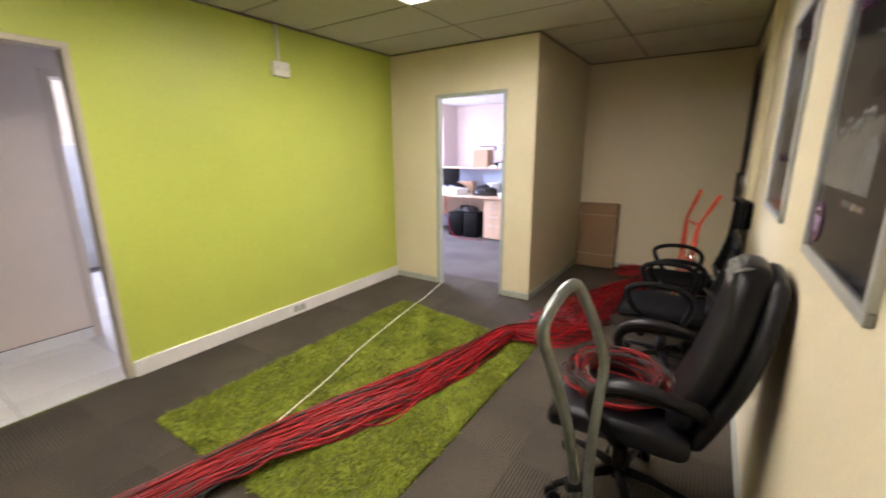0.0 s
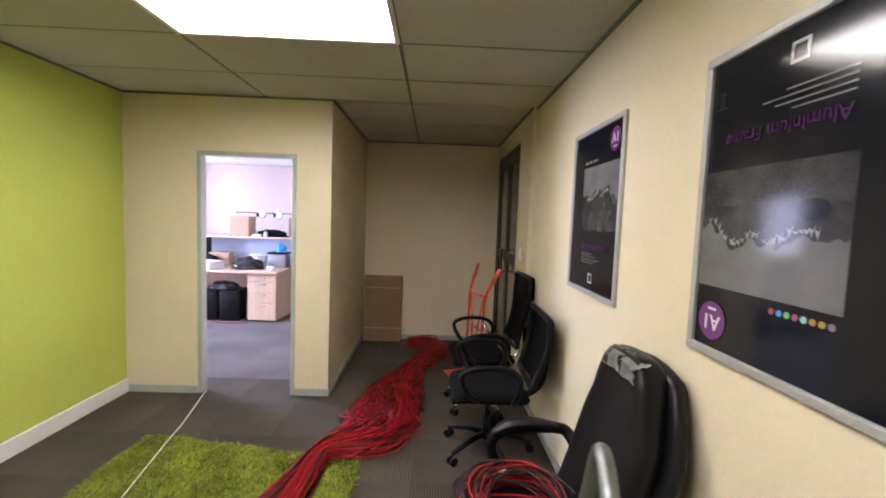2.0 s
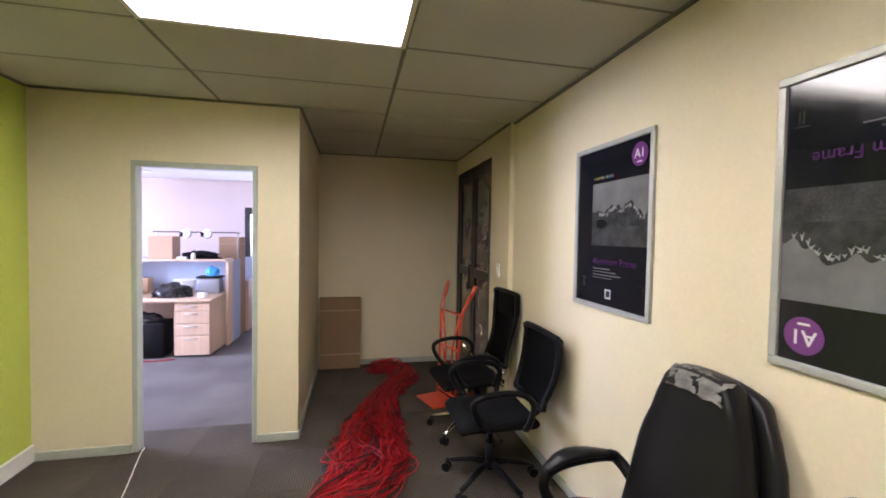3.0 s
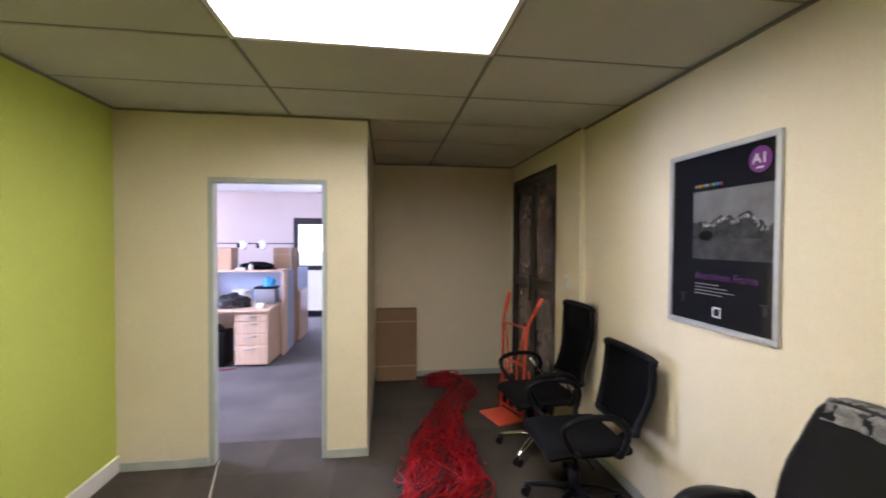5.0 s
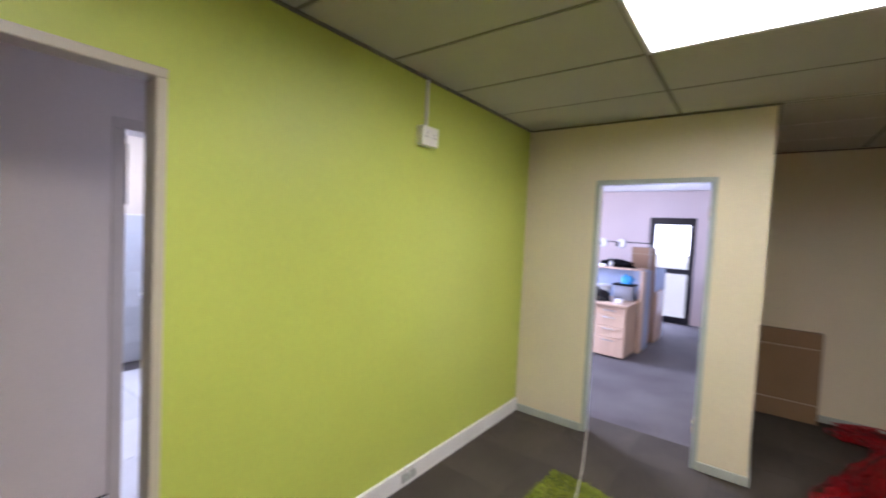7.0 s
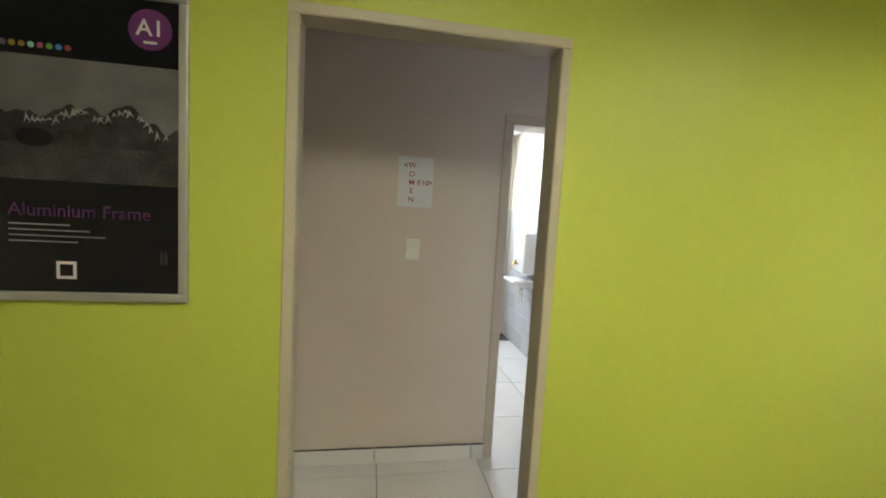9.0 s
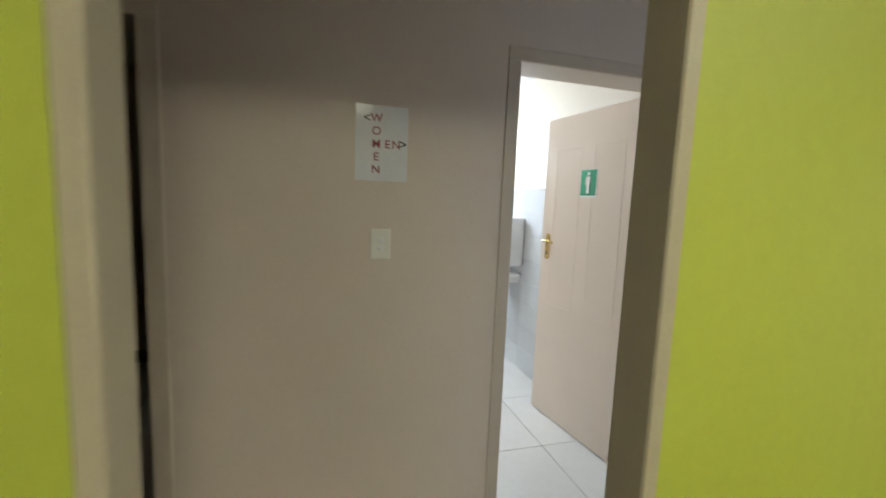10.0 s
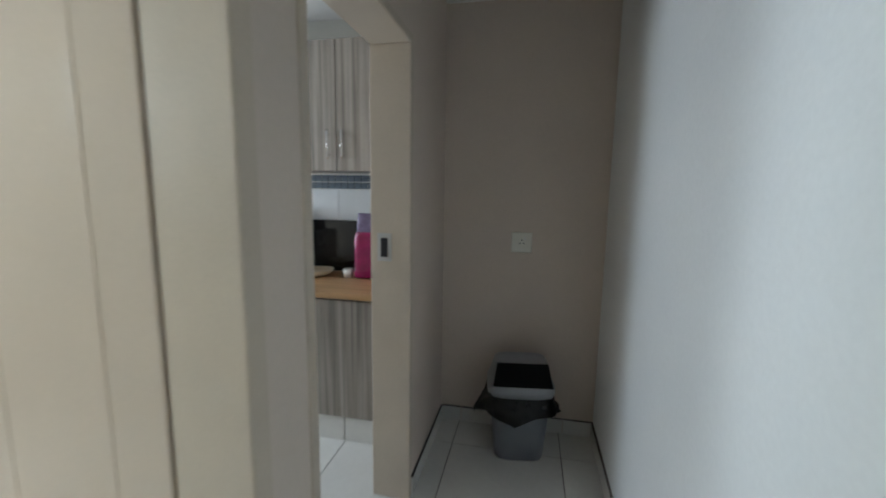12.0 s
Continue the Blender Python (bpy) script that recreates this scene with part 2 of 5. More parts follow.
DIFFUSER = glow("lit_lamp_diffuser", (1.0, 0.93, 0.76), LAMP_POWER)
OUTDOOR = glow("bright_daylight_backdrop", (0.95, 0.96, 1.0), 5.0)
OUTGRASS = mat("pale_sunlit_ground", (0.66, 0.63, 0.58), 0.9)


# ---- builders ----
def box(bm, x0, x1, y0, y1, z0, z1, r=0.0, seg=2, mi=0):
    """A box, its edges rounded by r."""
    m = Matrix.LocRotScale(((x0 + x1) / 2, (y0 + y1) / 2, (z0 + z1) / 2), None, (abs(x1 - x0), abs(y1 - y0), abs(z1 - z0)))
    before = set(bm.faces)
    vs = bmesh.ops.create_cube(bm, size=1, matrix=m)["verts"]
    if r:
        es = list({e for v in vs for e in v.link_edges})
        bmesh.ops.bevel(bm, geom=es, offset=r, segments=seg, profile=0.5, affect="EDGES")
    for f in bm.faces:
        if f not in before:
            f.material_index = mi
            f.smooth = r > 0.006
    return bm


def boxes(*rows, r=0.0, seg=2):
    bm = bmesh.new()
    for row in rows:
        box(bm, *row, r=r, seg=seg)
    return bm


def cyl(bm, a, b, r0, r1=None, n=14):
    """A round bar from a to b."""
    a, b = Vector(a), Vector(b)
    d = b - a
    m = Matrix.Translation((a + b) / 2) @ d.to_track_quat("Z", "Y").to_matrix().to_4x4()
    vs = bmesh.ops.create_cone(bm, cap_ends=True, segments=n, radius1=r0, radius2=r0 if r1 is None else r1, depth=d.length, matrix=m)["verts"]
    for f in {f for v in vs for f in v.link_faces}:
        f.smooth = len(f.verts) == 4
    return bm


def spline(points, steps=8):
    """Points along a smooth line through the given ones."""
    ps = [Vector(p) for p in points]
    ps = [ps[0] * 2 - ps[1]] + ps + [ps[-1] * 2 - ps[-2]]
    out = []
    for i in range(1, len(ps) - 2):
        a, b, c, d = ps[i - 1:i + 3]
        for k in range(steps):
            t = k / steps
            out.append(0.5 * (2 * b + (c - a) * t + (2 * a - 5 * b + 4 * c - d) * t * t + (3 * b - a - 3 * c + d) * t ** 3))
    out.append(ps[-2])
    return out


def tube(bm, pts, r, n=8, flat=1.0):
    """A tube of radius r along points; flat squashes it in z."""
    rings = []
    side = None
    for i, p in enumerate(pts):
        d = (pts[min(i + 1, len(pts) - 1)] - pts[max(i - 1, 0)]).normalized()
        if side is None:
            side = d.cross(Vector((0, 0, 1)) if abs(d.z) < 0.9 else Vector((1, 0, 0))).normalized()
        side = (side - d * side.dot(d)).normalized()
        up = side.cross(d)
        rr = r(i / (len(pts) - 1)) if callable(r) else r
        rings.append([bm.verts.new(p + side * math.cos(a) * rr + up * math.sin(a) * rr * flat) for a in (2 * math.pi * k / n for k in range(n))])
    for a, b in zip(rings, rings[1:]):
        for k in range(n):
            bm.faces.new((a[k], a[(k + 1) % n], b[(k + 1) % n], b[k])).smooth = True
    bm.faces.new(rings[0][::-1])
    bm.faces.new(rings[-1])
    return bm


def prism(bm, outline, y0, y1):
    """An outline of (x, z) points, thickened from y0 to y1."""
    a = [bm.verts.new((x, y0, z)) for x, z in outline]
    b = [bm.verts.new((x, y1, z)) for x, z in outline]
    k = len(outline)
    bm.faces.new(a)
    bm.faces.new(b[::-1])
    for i in range(k):
        bm.faces.new((a[i], b[i], b[(i + 1) % k], a[(i + 1) % k]))
    bmesh.ops.recalc_face_normals(bm, faces=bm.faces)
    return bm


def mesh_of(name, bm, *materials):
    me = bpy.data.meshes.new(name)
    bm.to_mesh(me)
    bm.free()
    for m in materials:
        me.materials.append(m)
    return me


def part(name, bm, material, parent, label="", at=None):
    ob = new(name, mesh_of(name, bm, material))
    ob.parent = parent
    if at is not None:
        ob.matrix_basis = at
    return tagged(ob, label)


def piece(name, me, parent, m):
    """One of many alike pieces on a shared mesh."""
    ob = new(name, me)
    ob.parent = parent
    ob.matrix_basis = m
    return ob


def thing(name, label, category, m=None, group=""):
    ob = new(name)
    ob.empty_display_size = 0.1
    if m is not None:
        ob.matrix_basis = m
    return tagged(ob, label, category, group)


def structure(name, bm, *materials, label="", category="wall"):
    return tagged(new(name, mesh_of(name, bm, *materials)), label, category, kind="structure")


def two_sided(bm, axis, sign):
    """Faces that look along one axis take the second material."""
    bm.normal_update()
    for f in bm.faces:
        if f.normal[axis] * sign > 0.9:
            f.material_index = 1
    return bm


def lettering(text, size, depth=0.0006):
    cu = bpy.data.curves.new("lettering", "FONT")
    cu.body, cu.size, cu.align_x, cu.align_y, cu.extrude, cu.offset = text, size, "CENTER", "CENTER", depth, size * 0.008
    ob = new("lettering", cu)
    me = bpy.data.meshes.new_from_object(ob.evaluated_get(bpy.context.evaluated_depsgraph_get()))
    bpy.data.objects.remove(ob)
    return me


def words(name, text, size, material, parent, x, y, z, squeeze=1.0):
    """Letters that face -y."""
    me = lettering(text, size)
    me.materials.append(material)
    ob = new(name, me)
    ob.parent = parent
    ob.matrix_basis = pose(x, y, z, 90) @ Matrix.Diagonal((squeeze, 1, 1, 1))
    return ob


def wall_with_holes(along, a0, a1, t0, t1, z1, holes):
    """A wall along x or y from a0 to a1, t0 to t1 thick, with holes (from, to, bottom, top)."""
    bm = bmesh.new()

    def add(p, q, za, zb):
        if q - p > 1e-4 and zb - za > 1e-4:
            box(bm, *((p, q, t0, t1) if along == "x" else (t0, t1, p, q)), za, zb)
    at = a0
    for p, q, lo, hi in sorted(holes):
        add(at, p, 0, z1)
        add(p, q, 0, lo)
        add(p, q, hi, z1)
        at = q
    add(at, a1, 0, z1)
    return bm


# ---- structure ----
H = 2.525
GX, DY, PX, RX, BY = -2.0, 5.16, 1.43, -0.28, 6.93
LX0, LX1, EY = -3.033, -2.09, 5.124
GD0, GD1, GDH = 1.440, 2.292, 2.085
D0, D1, DH = -1.372, -0.596, 2.045
M0, M1 = 2.468, 3.312
K0, K1, KH = 3.545, 4.380, 2.085
N0, N1 = 0.32, 1.14
TW0, TW1 = 1.95, 3.22

structure("wall_green", two_sided(wall_with_holes("y", -1.0, DY, LX1, GX, 2.7, [(GD0, GD1, 0, GDH)]), 0, 1), LOBBYWHITE, GREEN, label="lime green painted plaster wall with a doorway")
structure("wall_doorway", two_sided(wall_with_holes("x", -3.205, RX, DY, DY + 0.07, 2.75, [(D0, D1, 0, DH)]), 1, 1), CREAM, PINK, label="cream painted partition wall with an open doorway")
structure("wall_kitchen_north", boxes((-6.5, -3.205, 5.30, 5.42, 0, 2.75)), WHITE, label="white kitchen wall")
structure("wall_recess_side", boxes((RX - 0.12, RX, DY + 0.07, BY, 0, 2.75)), CREAM, label="cream painted side wall of the dim recess")
structure("wall_recess_back", boxes((RX - 0.12, 1.60, BY, BY + 0.12, 0, 2.75)), CREAM, label="cream painted back wall of the dim recess")
structure("wall_posters", boxes((PX, 1.60, -1.0, 5.13, 0, 2.7)), CREAM, label="cream painted wall with framed posters")
structure("wall_recess_door", wall_with_holes("y", 5.13, BY, 1.39, 1.60, 2.7, [(5.60, 6.90, 0, 2.335)]), CREAM, label="cream painted wall holding the dark glazed door")
structure("wall_behind", boxes((-2.12, 1.60, -1.12, -1.0, 0, 2.7)), CREAM, label="plain cream painted end wall")
structure("wall_lobby", wall_with_holes("y", 0.0, 5.30, -3.205, LX0, 2.7, [(N0, N1, 0, 2.04), (M0, M1, 0, 2.065), (K0, K1, 0, KH)]), TAUPE, label="grey-beige painted lobby wall with doorways")
structure("wall_lobby_end", boxes((LX0, LX1, EY, DY, 0, 2.7)), TAUPE, label="grey-beige painted end wall of the lobby")
structure("wall_lobby_south", boxes((-5.7, LX1, -0.12, 0.0, 0, 2.7)), TAUPE, label="plain painted end wall of the lobby")
structure("wall_toilet_north", boxes((-5.7, -3.205, 3.412, 3.48, 0, 2.7)), WASHPAINT, label="cream wall between washroom and kitchen")
structure("wall_toilet_south", boxes((-5.7, -3.205, 1.22, 1.34, 0, 2.7)), WASHPAINT, label="cream wall between the two washrooms")
structure("wall_west", wall_with_holes("y", -0.12, 5.30, -5.85, -5.7, 2.7, [(TW0, TW1, 1.71, 2.36), (3.62, 4.55, 1.12, 2.08)]), WASHPAINT, label="cream outer wall with small windows")
# The second hole is only for the added fill window.
structure("wall_office_west", wall_with_holes("y", DY + 0.12, 11.05, -4.85, -4.7, 2.75, [(6.25, 7.75, 0.9, 2.3), (8.9, 10.4, 0.9, 2.3)]), PINK, label="unseen pale office wall with two windows, one of them added")
structure("wall_office_north", wall_with_holes("x", -6.65, 2.65, 11.05, 11.2, 2.75, [(-2.075, -1.26, 0, 2.09)]), PINK, label="pale pink office wall with a glazed door")
structure("wall_office_east", boxes((2.5, 2.65, BY + 0.12, 11.05, 0, 2.75)), PINK, label="pale pink office side wall")
structure("wall_office_south", boxes((1.60, 2.5, BY, BY + 0.12, 0, 2.75)), PINK, label="pale pink office wall stub")


def grid_ceiling(name, x0, x1, y0, y1, z, gx, gy, skip=()):
    """Lay-in tiles 1.2 by 0.6 on a metal grid, one mesh; bars coloured dark as shadow lines."""
    bm = bmesh.new()
    i0, j0 = math.floor((x0 - gx) / 1.2), math.floor((y0 - gy) / 0.6)
    for i in range(i0, i0 + 12):
        for j in range(j0, j0 + 22):
            a, b = max(x0, gx + 1.2 * i), min(x1, gx + 1.2 * (i + 1))
            c, d = max(y0, gy + 0.6 * j), min(y1, gy + 0.6 * (j + 1))
            if b - a < 0.02 or d - c < 0.02 or (i, j) in skip:
                continue
            box(bm, a + 0.011, b - 0.011, c + 0.011, d - 0.011, z + random.uniform(0.0, 0.003), z + 0.02, r=0.003, seg=1)
    for i in range(i0, i0 + 13):
        x = gx + 1.2 * i
        if x0 < x < x1:
            box(bm, x - 0.0115, x + 0.0115, y0, y1, z + 0.006, z + 0.03, mi=1)
    for j in range(j0, j0 + 23):
        y = gy + 0.6 * j
        if y0 < y < y1:
            box(bm, x0, x1, y - 0.0115, y + 0.0115, z + 0.0065, z + 0.029, mi=1)
    return bm


structure("ceiling", grid_ceiling("ceiling", GX, PX + 0.17, -1.0, DY, H, -0.83, 3.40, skip=((0, 0), (0, -3))), CEIL, GAPSHADE, label="suspended ceiling of grey-white mineral tiles", category="ceiling")
structure("ceiling_recess", grid_ceiling("ceiling_recess", RX, 1.60, DY, BY, H, -0.83, 3.40), CEIL, GAPSHADE, label="suspended ceiling tiles over the recess", category="ceiling")
structure("ceiling_slab", boxes((-2.12, 1.6, -1.12, DY + 0.06, 2.7, 2.8), (RX - 0.06, 1.6, DY + 0.06, BY + 0.06, 2.7, 2.8)), CEILPLAIN, label="concrete slab above the ceiling", category="ceiling")
structure("ceiling_office", boxes((-6.65, RX - 0.06, DY + 0.06, BY + 0.06, 2.62, 2.75), (-6.65, 2.65, BY + 0.06, 11.2, 2.62, 2.75)), CEILPLAIN, label="plain white office ceiling", category="ceiling")
structure("ceiling_lobby", boxes((-5.85, LX1, -0.12, DY + 0.06, 2.53, 2.65)), CEILPLAIN, label="plain white lobby ceiling", category="ceiling")

floor = structure("floor", boxes((-2.06, 1.6, -1.12, DY + 0.06, -0.12, -0.012), (RX - 0.06, 1.6, DY + 0.06, BY + 0.06, -0.12, -0.012)), RUGBACK, label="carpet tiled floor of the reception room", category="floor")
structure("floor_office", boxes((-6.65, RX - 0.06, DY + 0.06, BY + 0.06, -0.12, 0.0), (-6.65, 2.65, BY + 0.06, 11.2, -0.12, 0.0)), LITCARPET, label="office carpet floor with daylight put into its colour", category="floor")
floor_tiled = structure("floor_lobby", boxes((-5.85, -2.06, -0.12, DY + 0.06, -0.12, -0.006)), GROUT, label="white tiled floor with dark joints", category="floor")
structure("ground", boxes((-400, 400, -400, 400, -0.5, -0.3)), OUTGRASS, label="pale sunlit open ground outside", category="ground")


def lamp_panel(m):
    """Recessed fluorescent fitting with a prismatic diffuser."""
    t = thing("ceiling_light", "recessed fluorescent ceiling light with glowing diffuser", "ceiling light", m, "recessed ceiling lights")
    part("diffuser", boxes((-0.575, 0.575, -0.275, 0.275, 0.060, 0.068)), DIFFUSER, t, "glowing white diffuser")
    part("frame", boxes((-0.6, 0.6, -0.3, -0.275, 0, 0.07), (-0.6, 0.6, 0.275, 0.3, 0, 0.07), (-0.6, -0.575, -0.275, 0.275, 0, 0.07), (0.575, 0.6, -0.275, 0.275, 0, 0.07)), WHITE, t)
    part("housing", boxes((-0.58, 0.58, -0.28, 0.28, 0.07, 0.14)), WHITE, t)
    return t


lamp = lamp_panel(pose(-0.23, 3.70, H - 0.003))
copy_thing(lamp, pose(-0.23, 1.90, H - 0.003))


# ---- doors, frames and trim ----
def door_frame(name, along, a0, a1, t0, t1, top, face, lip, material, label):
    """A steel frame lining an opening, its face lip wide, standing 6 mm proud of both wall faces."""
    fr = tagged(new(name), label, "door frame", kind="structure")
    for side, p, q in (("jamb", a0 - lip, a0 + face), ("jamb", a1 - face, a1 + lip)):
        r = (p, q, t0 - 0.006, t1 + 0.006) if along == "x" else (t0 - 0.006, t1 + 0.006, p, q)
        part(side, boxes((*r, 0, top - face), r=0.004, seg=1), material, fr)
    r = (a0 - lip, a1 + lip, t0 - 0.006, t1 + 0.006) if along == "x" else (t0 - 0.006, t1 + 0.006, a0 - lip, a1 + lip)
    part("head", boxes((*r, top - face, top + lip), r=0.004, seg=1), material, fr)
    return fr


office_frame = door_frame("door_frame_office", "x", D0, D1, DY, DY + 0.07, DH, 0.012, 0.024, FRAMEPAINT, "pale grey steel door frame of the office doorway")
for z in (0.28, 1.82):
    bm = cyl(bmesh.new(), (D1 - 0.016, DY + 0.082, z - 0.05), (D1 - 0.016, DY + 0.082, z + 0.05), 0.007)
    box(bm, D1 - 0.0165, D1 - 0.0125, DY + 0.04, DY + 0.08, z - 0.05, z + 0.05)
    part("hinge", bm, BRASS, office_frame, "dull brass hinge")
door_frame("door_frame_green", "y", GD0, GD1, LX1, GX, GDH, 0.010, 0.026, REVEAL, "pale grey frame round the doorway in the green wall")
door_frame("door_frame_men", "y", M0, M1, -3.205, LX0, 2.065, 0.014, 0.045, CREAMFRAME, "cream steel door frame of the men's washroom")
door_frame("door_frame_women", "y", N0, N1, -3.205, LX0, 2.04, 0.02, 0.045, CREAMFRAME, "cream steel door frame of the women's washroom")
door_frame("door_frame_kitchen", "y", K0, K1, -3.205, LX0, KH, 0.008, 0.03, CREAMFRAME, "cream frame of the kitchen doorway")


def trim(name, *rows, material=WHITE, label="white skirting board", r=0.004):
    return structure(name, boxes(*rows, r=r, seg=1), material, label=label, category="skirting")


trim("baseboard_green", (GX, GX + 0.022, GD1 + 0.03, DY, 0, 0.115), label="deep white skirting trunking along the green wall")
trim("baseboard_green_south", (GX, GX + 0.022, -1.0, GD0 - 0.03, 0, 0.115), label="deep white skirting trunking along the green wall")
trim("baseboard_doorway", (GX + 0.022, D0 - 0.026, DY - 0.014, DY, 0, 0.065), (D1 + 0.026, RX + 0.012, DY - 0.014, DY, 0, 0.065), (RX, RX + 0.012, DY, BY, 0, 0.065), (RX + 0.012, 1.39, BY - 0.014, BY, 0, 0.065), material=GREYTRIM, label="narrow grey skirting on the cream walls")
trim("baseboard_posters", (PX - 0.014, PX, -1.0, 5.13, 0, 0.065), material=GREYTRIM, label="narrow grey skirting below the posters")


# Dark strips drawn where the ceiling edge has a shadow gap.
structure("trim_ceiling_edge", boxes((GX, GX + 0.02, -1.0, DY - 0.02, H - 0.012, H - 0.001), (GX + 0.02, RX, DY - 0.02, DY, H - 0.012, H - 0.001), (PX - 0.02, PX, -1.0, 5.13, H - 0.012, H - 0.001),
                                    (RX, RX + 0.02, DY, BY - 0.02, H - 0.012, H - 0.001), (RX, 1.39, BY - 0.02, BY, H - 0.012, H - 0.001), (1.37, 1.39, 5.13, BY - 0.02, H - 0.012, H - 0.001)), GAPSHADE, label="dark strip painted as the shadow gap at the ceiling edge", category="trim")


def tile_skirting(name, rows):
    """Cut floor tiles set upright along a wall foot."""
    t = tagged(new(name), "upright white tile skirting with dark joint", "skirting", kind="structure")
    for x0, x1, y0, y1 in rows:
        part("tile", boxes((x0, x1, y0, y1, 0.0, 0.092), r=0.002, seg=1), TILE, t)
        part("tile_cap", boxes((x0, x1, y0, y1, 0.092, 0.0955)), GROUT, t)
    return t


tile_skirting("baseboard_lobby", [(LX0, LX0 + 0.012, N1 + 0.05, 1.75), (LX0, LX0 + 0.012, 1.756, 2.34), (LX0, LX0 + 0.012, 2.346, M0 - 0.046),
                                  (LX0, LX0 + 0.012, K1 + 0.032, EY - 0.012), (LX0 + 0.012, -2.903, EY - 0.012, EY), (-2.897, -2.27, EY - 0.012, EY), (-2.264, LX1 - 0.012, EY - 0.012, EY),
                                  (LX1 - 0.012, LX1, GD1 + 0.03, 2.98), (LX1 - 0.012, LX1, 2.986, 3.59), (LX1 - 0.012, LX1, 3.596, 4.2), (LX1 - 0.012, LX1, 4.206, EY)])


# ---- doors ----
def recess_door():
    """Double dark aluminium door, closed; a cloudy reflection is put into its panes' colour."""
    d = tagged(new("door_recess"), "closed dark bronze aluminium double door with painted reflections in its panes", "door", kind="structure")
    part("frame", boxes((1.40, 1.47, 5.60, 5.65, 0, 2.335), (1.40, 1.47, 6.85, 6.90, 0, 2.335), (1.40, 1.47, 5.65, 6.85, 2.285, 2.335), (1.40, 1.47, 5.65, 6.85, 0, 0.03)), BLACKALU, d)
    for a, b in ((5.655, 6.247), (6.253, 6.845)):
        leaf = part("leaf", boxes((1.41, 1.45, a, a + 0.07, 0.035, 2.28), (1.41, 1.45, b - 0.07, b, 0.035, 2.28), (1.41, 1.45, a + 0.07, b - 0.07, 2.2, 2.28),
                                  (1.41, 1.45, a + 0.07, b - 0.07, 0.035, 0.16), (1.41, 1.45, a + 0.07, b - 0.07, 1.13, 1.23), r=0.003, seg=1), BLACKALU, d)
        part("pane", boxes((1.425, 1.433, a + 0.07, b - 0.07, 1.23, 2.2)), REFLPANE, leaf, "tinted pane with a painted cloudy reflection")
        part("pane", boxes((1.425, 1.433, a + 0.07, b - 0.07, 0.16, 1.13)), REFLPANE, leaf, "tinted pane with a painted cloudy reflection")
    bm = cyl(bmesh.new(), (1.36, 6.20, 1.0), (1.36, 6.20, 1.28), 0.011)
    cyl(bm, (1.36, 6.20, 1.02), (1.41, 6.20, 1.02), 0.008)
    cyl(bm, (1.36, 6.20, 1.26), (1.41, 6.20, 1.26), 0.008)
    part("handle", bm, BLACKALU, d)
    # Added wall, hidden by the opaque panes; closes the opening from behind.
    structure("wall_beyond_recess_door", boxes((1.60, 1.66, 5.3, 7.05, 0, 2.7)), TAUPE, label="unseen wall added to close off behind the glazed door")


def men_door():
    """White panelled leaf, wide open into the washroom."""
    a = math.degrees(math.atan2(3.212 - 3.318, -4.036 + 3.235))
    d = tagged(new("door_men"), "cream moulded panel door standing wide open", "door", kind="structure")
    d.matrix_basis = pose(-3.225, 3.316, 0.006, 0, 0, a)
    part("leaf", boxes((-0.004, 0.805, -0.02, 0.02, 0, 2.045), r=0.003, seg=1), DOORPAINT, d)
    # raised mouldings of the long panels; local +y is the side towards the lobby
    for x0, x1, z0, z1 in ((0.12, 0.36, 0.78, 1.84), (0.46, 0.70, 0.78, 1.84)):
        bm = bmesh.new()
        w = 0.010
        for r in ((x0, x0 + w, z0, z1), (x1 - w, x1, z0, z1), (x0 + w, x1 - w, z0, z0 + w), (x0 + w, x1 - w, z1 - w, z1)):
            box(bm, r[0] - 0.003, r[1] + 0.003, 0.0180, 0.0213, r[2] - 0.003, r[3] + 0.003, r=0.0016, seg=3)
        part("panel_moulding", bm, DOORPAINT, d)
    for z in (0.25, 1.85):
        bm = cyl(bmesh.new(), (-0.012, 0.023, z - 0.05), (-0.012, 0.023, z + 0.05), 0.007)
        box(bm, -0.012, 0.03, 0.0205, 0.0235, z - 0.05, z + 0.05)
        part("hinge", bm, STEEL, d, "dull steel butt hinge")
    h = part("handle_plate", boxes((0.715, 0.755, 0.0205, 0.0265, 1.10, 1.275), r=0.002, seg=1), BRASS, d, "brass lever handle plate")
    bm = cyl(bmesh.new(), (0.735, 0.026, 1.225), (0.735, 0.07, 1.225), 0.008)
    tube(bm, spline([(0.735, 0.066, 1.225), (0.69, 0.07, 1.228), (0.635, 0.064, 1.222)], 5), 0.008)
    part("lever", bm, BRASS, h)
    part("keyhole", boxes((0.731, 0.739, 0.026, 0.0275, 1.13, 1.155)), BLACKINK, h)
    # pictogram plate
    sg = part("sign", boxes((0.320, 0.450, 0.0205, 0.0235, 1.535, 1.690), r=0.001, seg=1), SIGNGREEN, d, "green plate with a plain white figure shape")
    part("sign_edge", boxes((0.312, 0.453, 0.0203, 0.0222, 1.527, 1.693)), SIGNWHITE, d, "white border of the green plate")
    bm = bmesh.new()
    bmesh.ops.create_cone(bm, cap_ends=True, segments=16, radius1=0.011, radius2=0.011, depth=0.002, matrix=pose(0.385, 0.0245, 1.667, 90))
    box(bm, 0.366, 0.404, 0.0235, 0.0255, 1.598, 1.650, r=0.006, seg=2)
    box(bm, 0.373, 0.397, 0.0235, 0.0253, 1.548, 1.603, r=0.003, seg=1)
    part("pictogram", bm, SIGNWHITE, sg)
    return d


recess_door()
men_door()
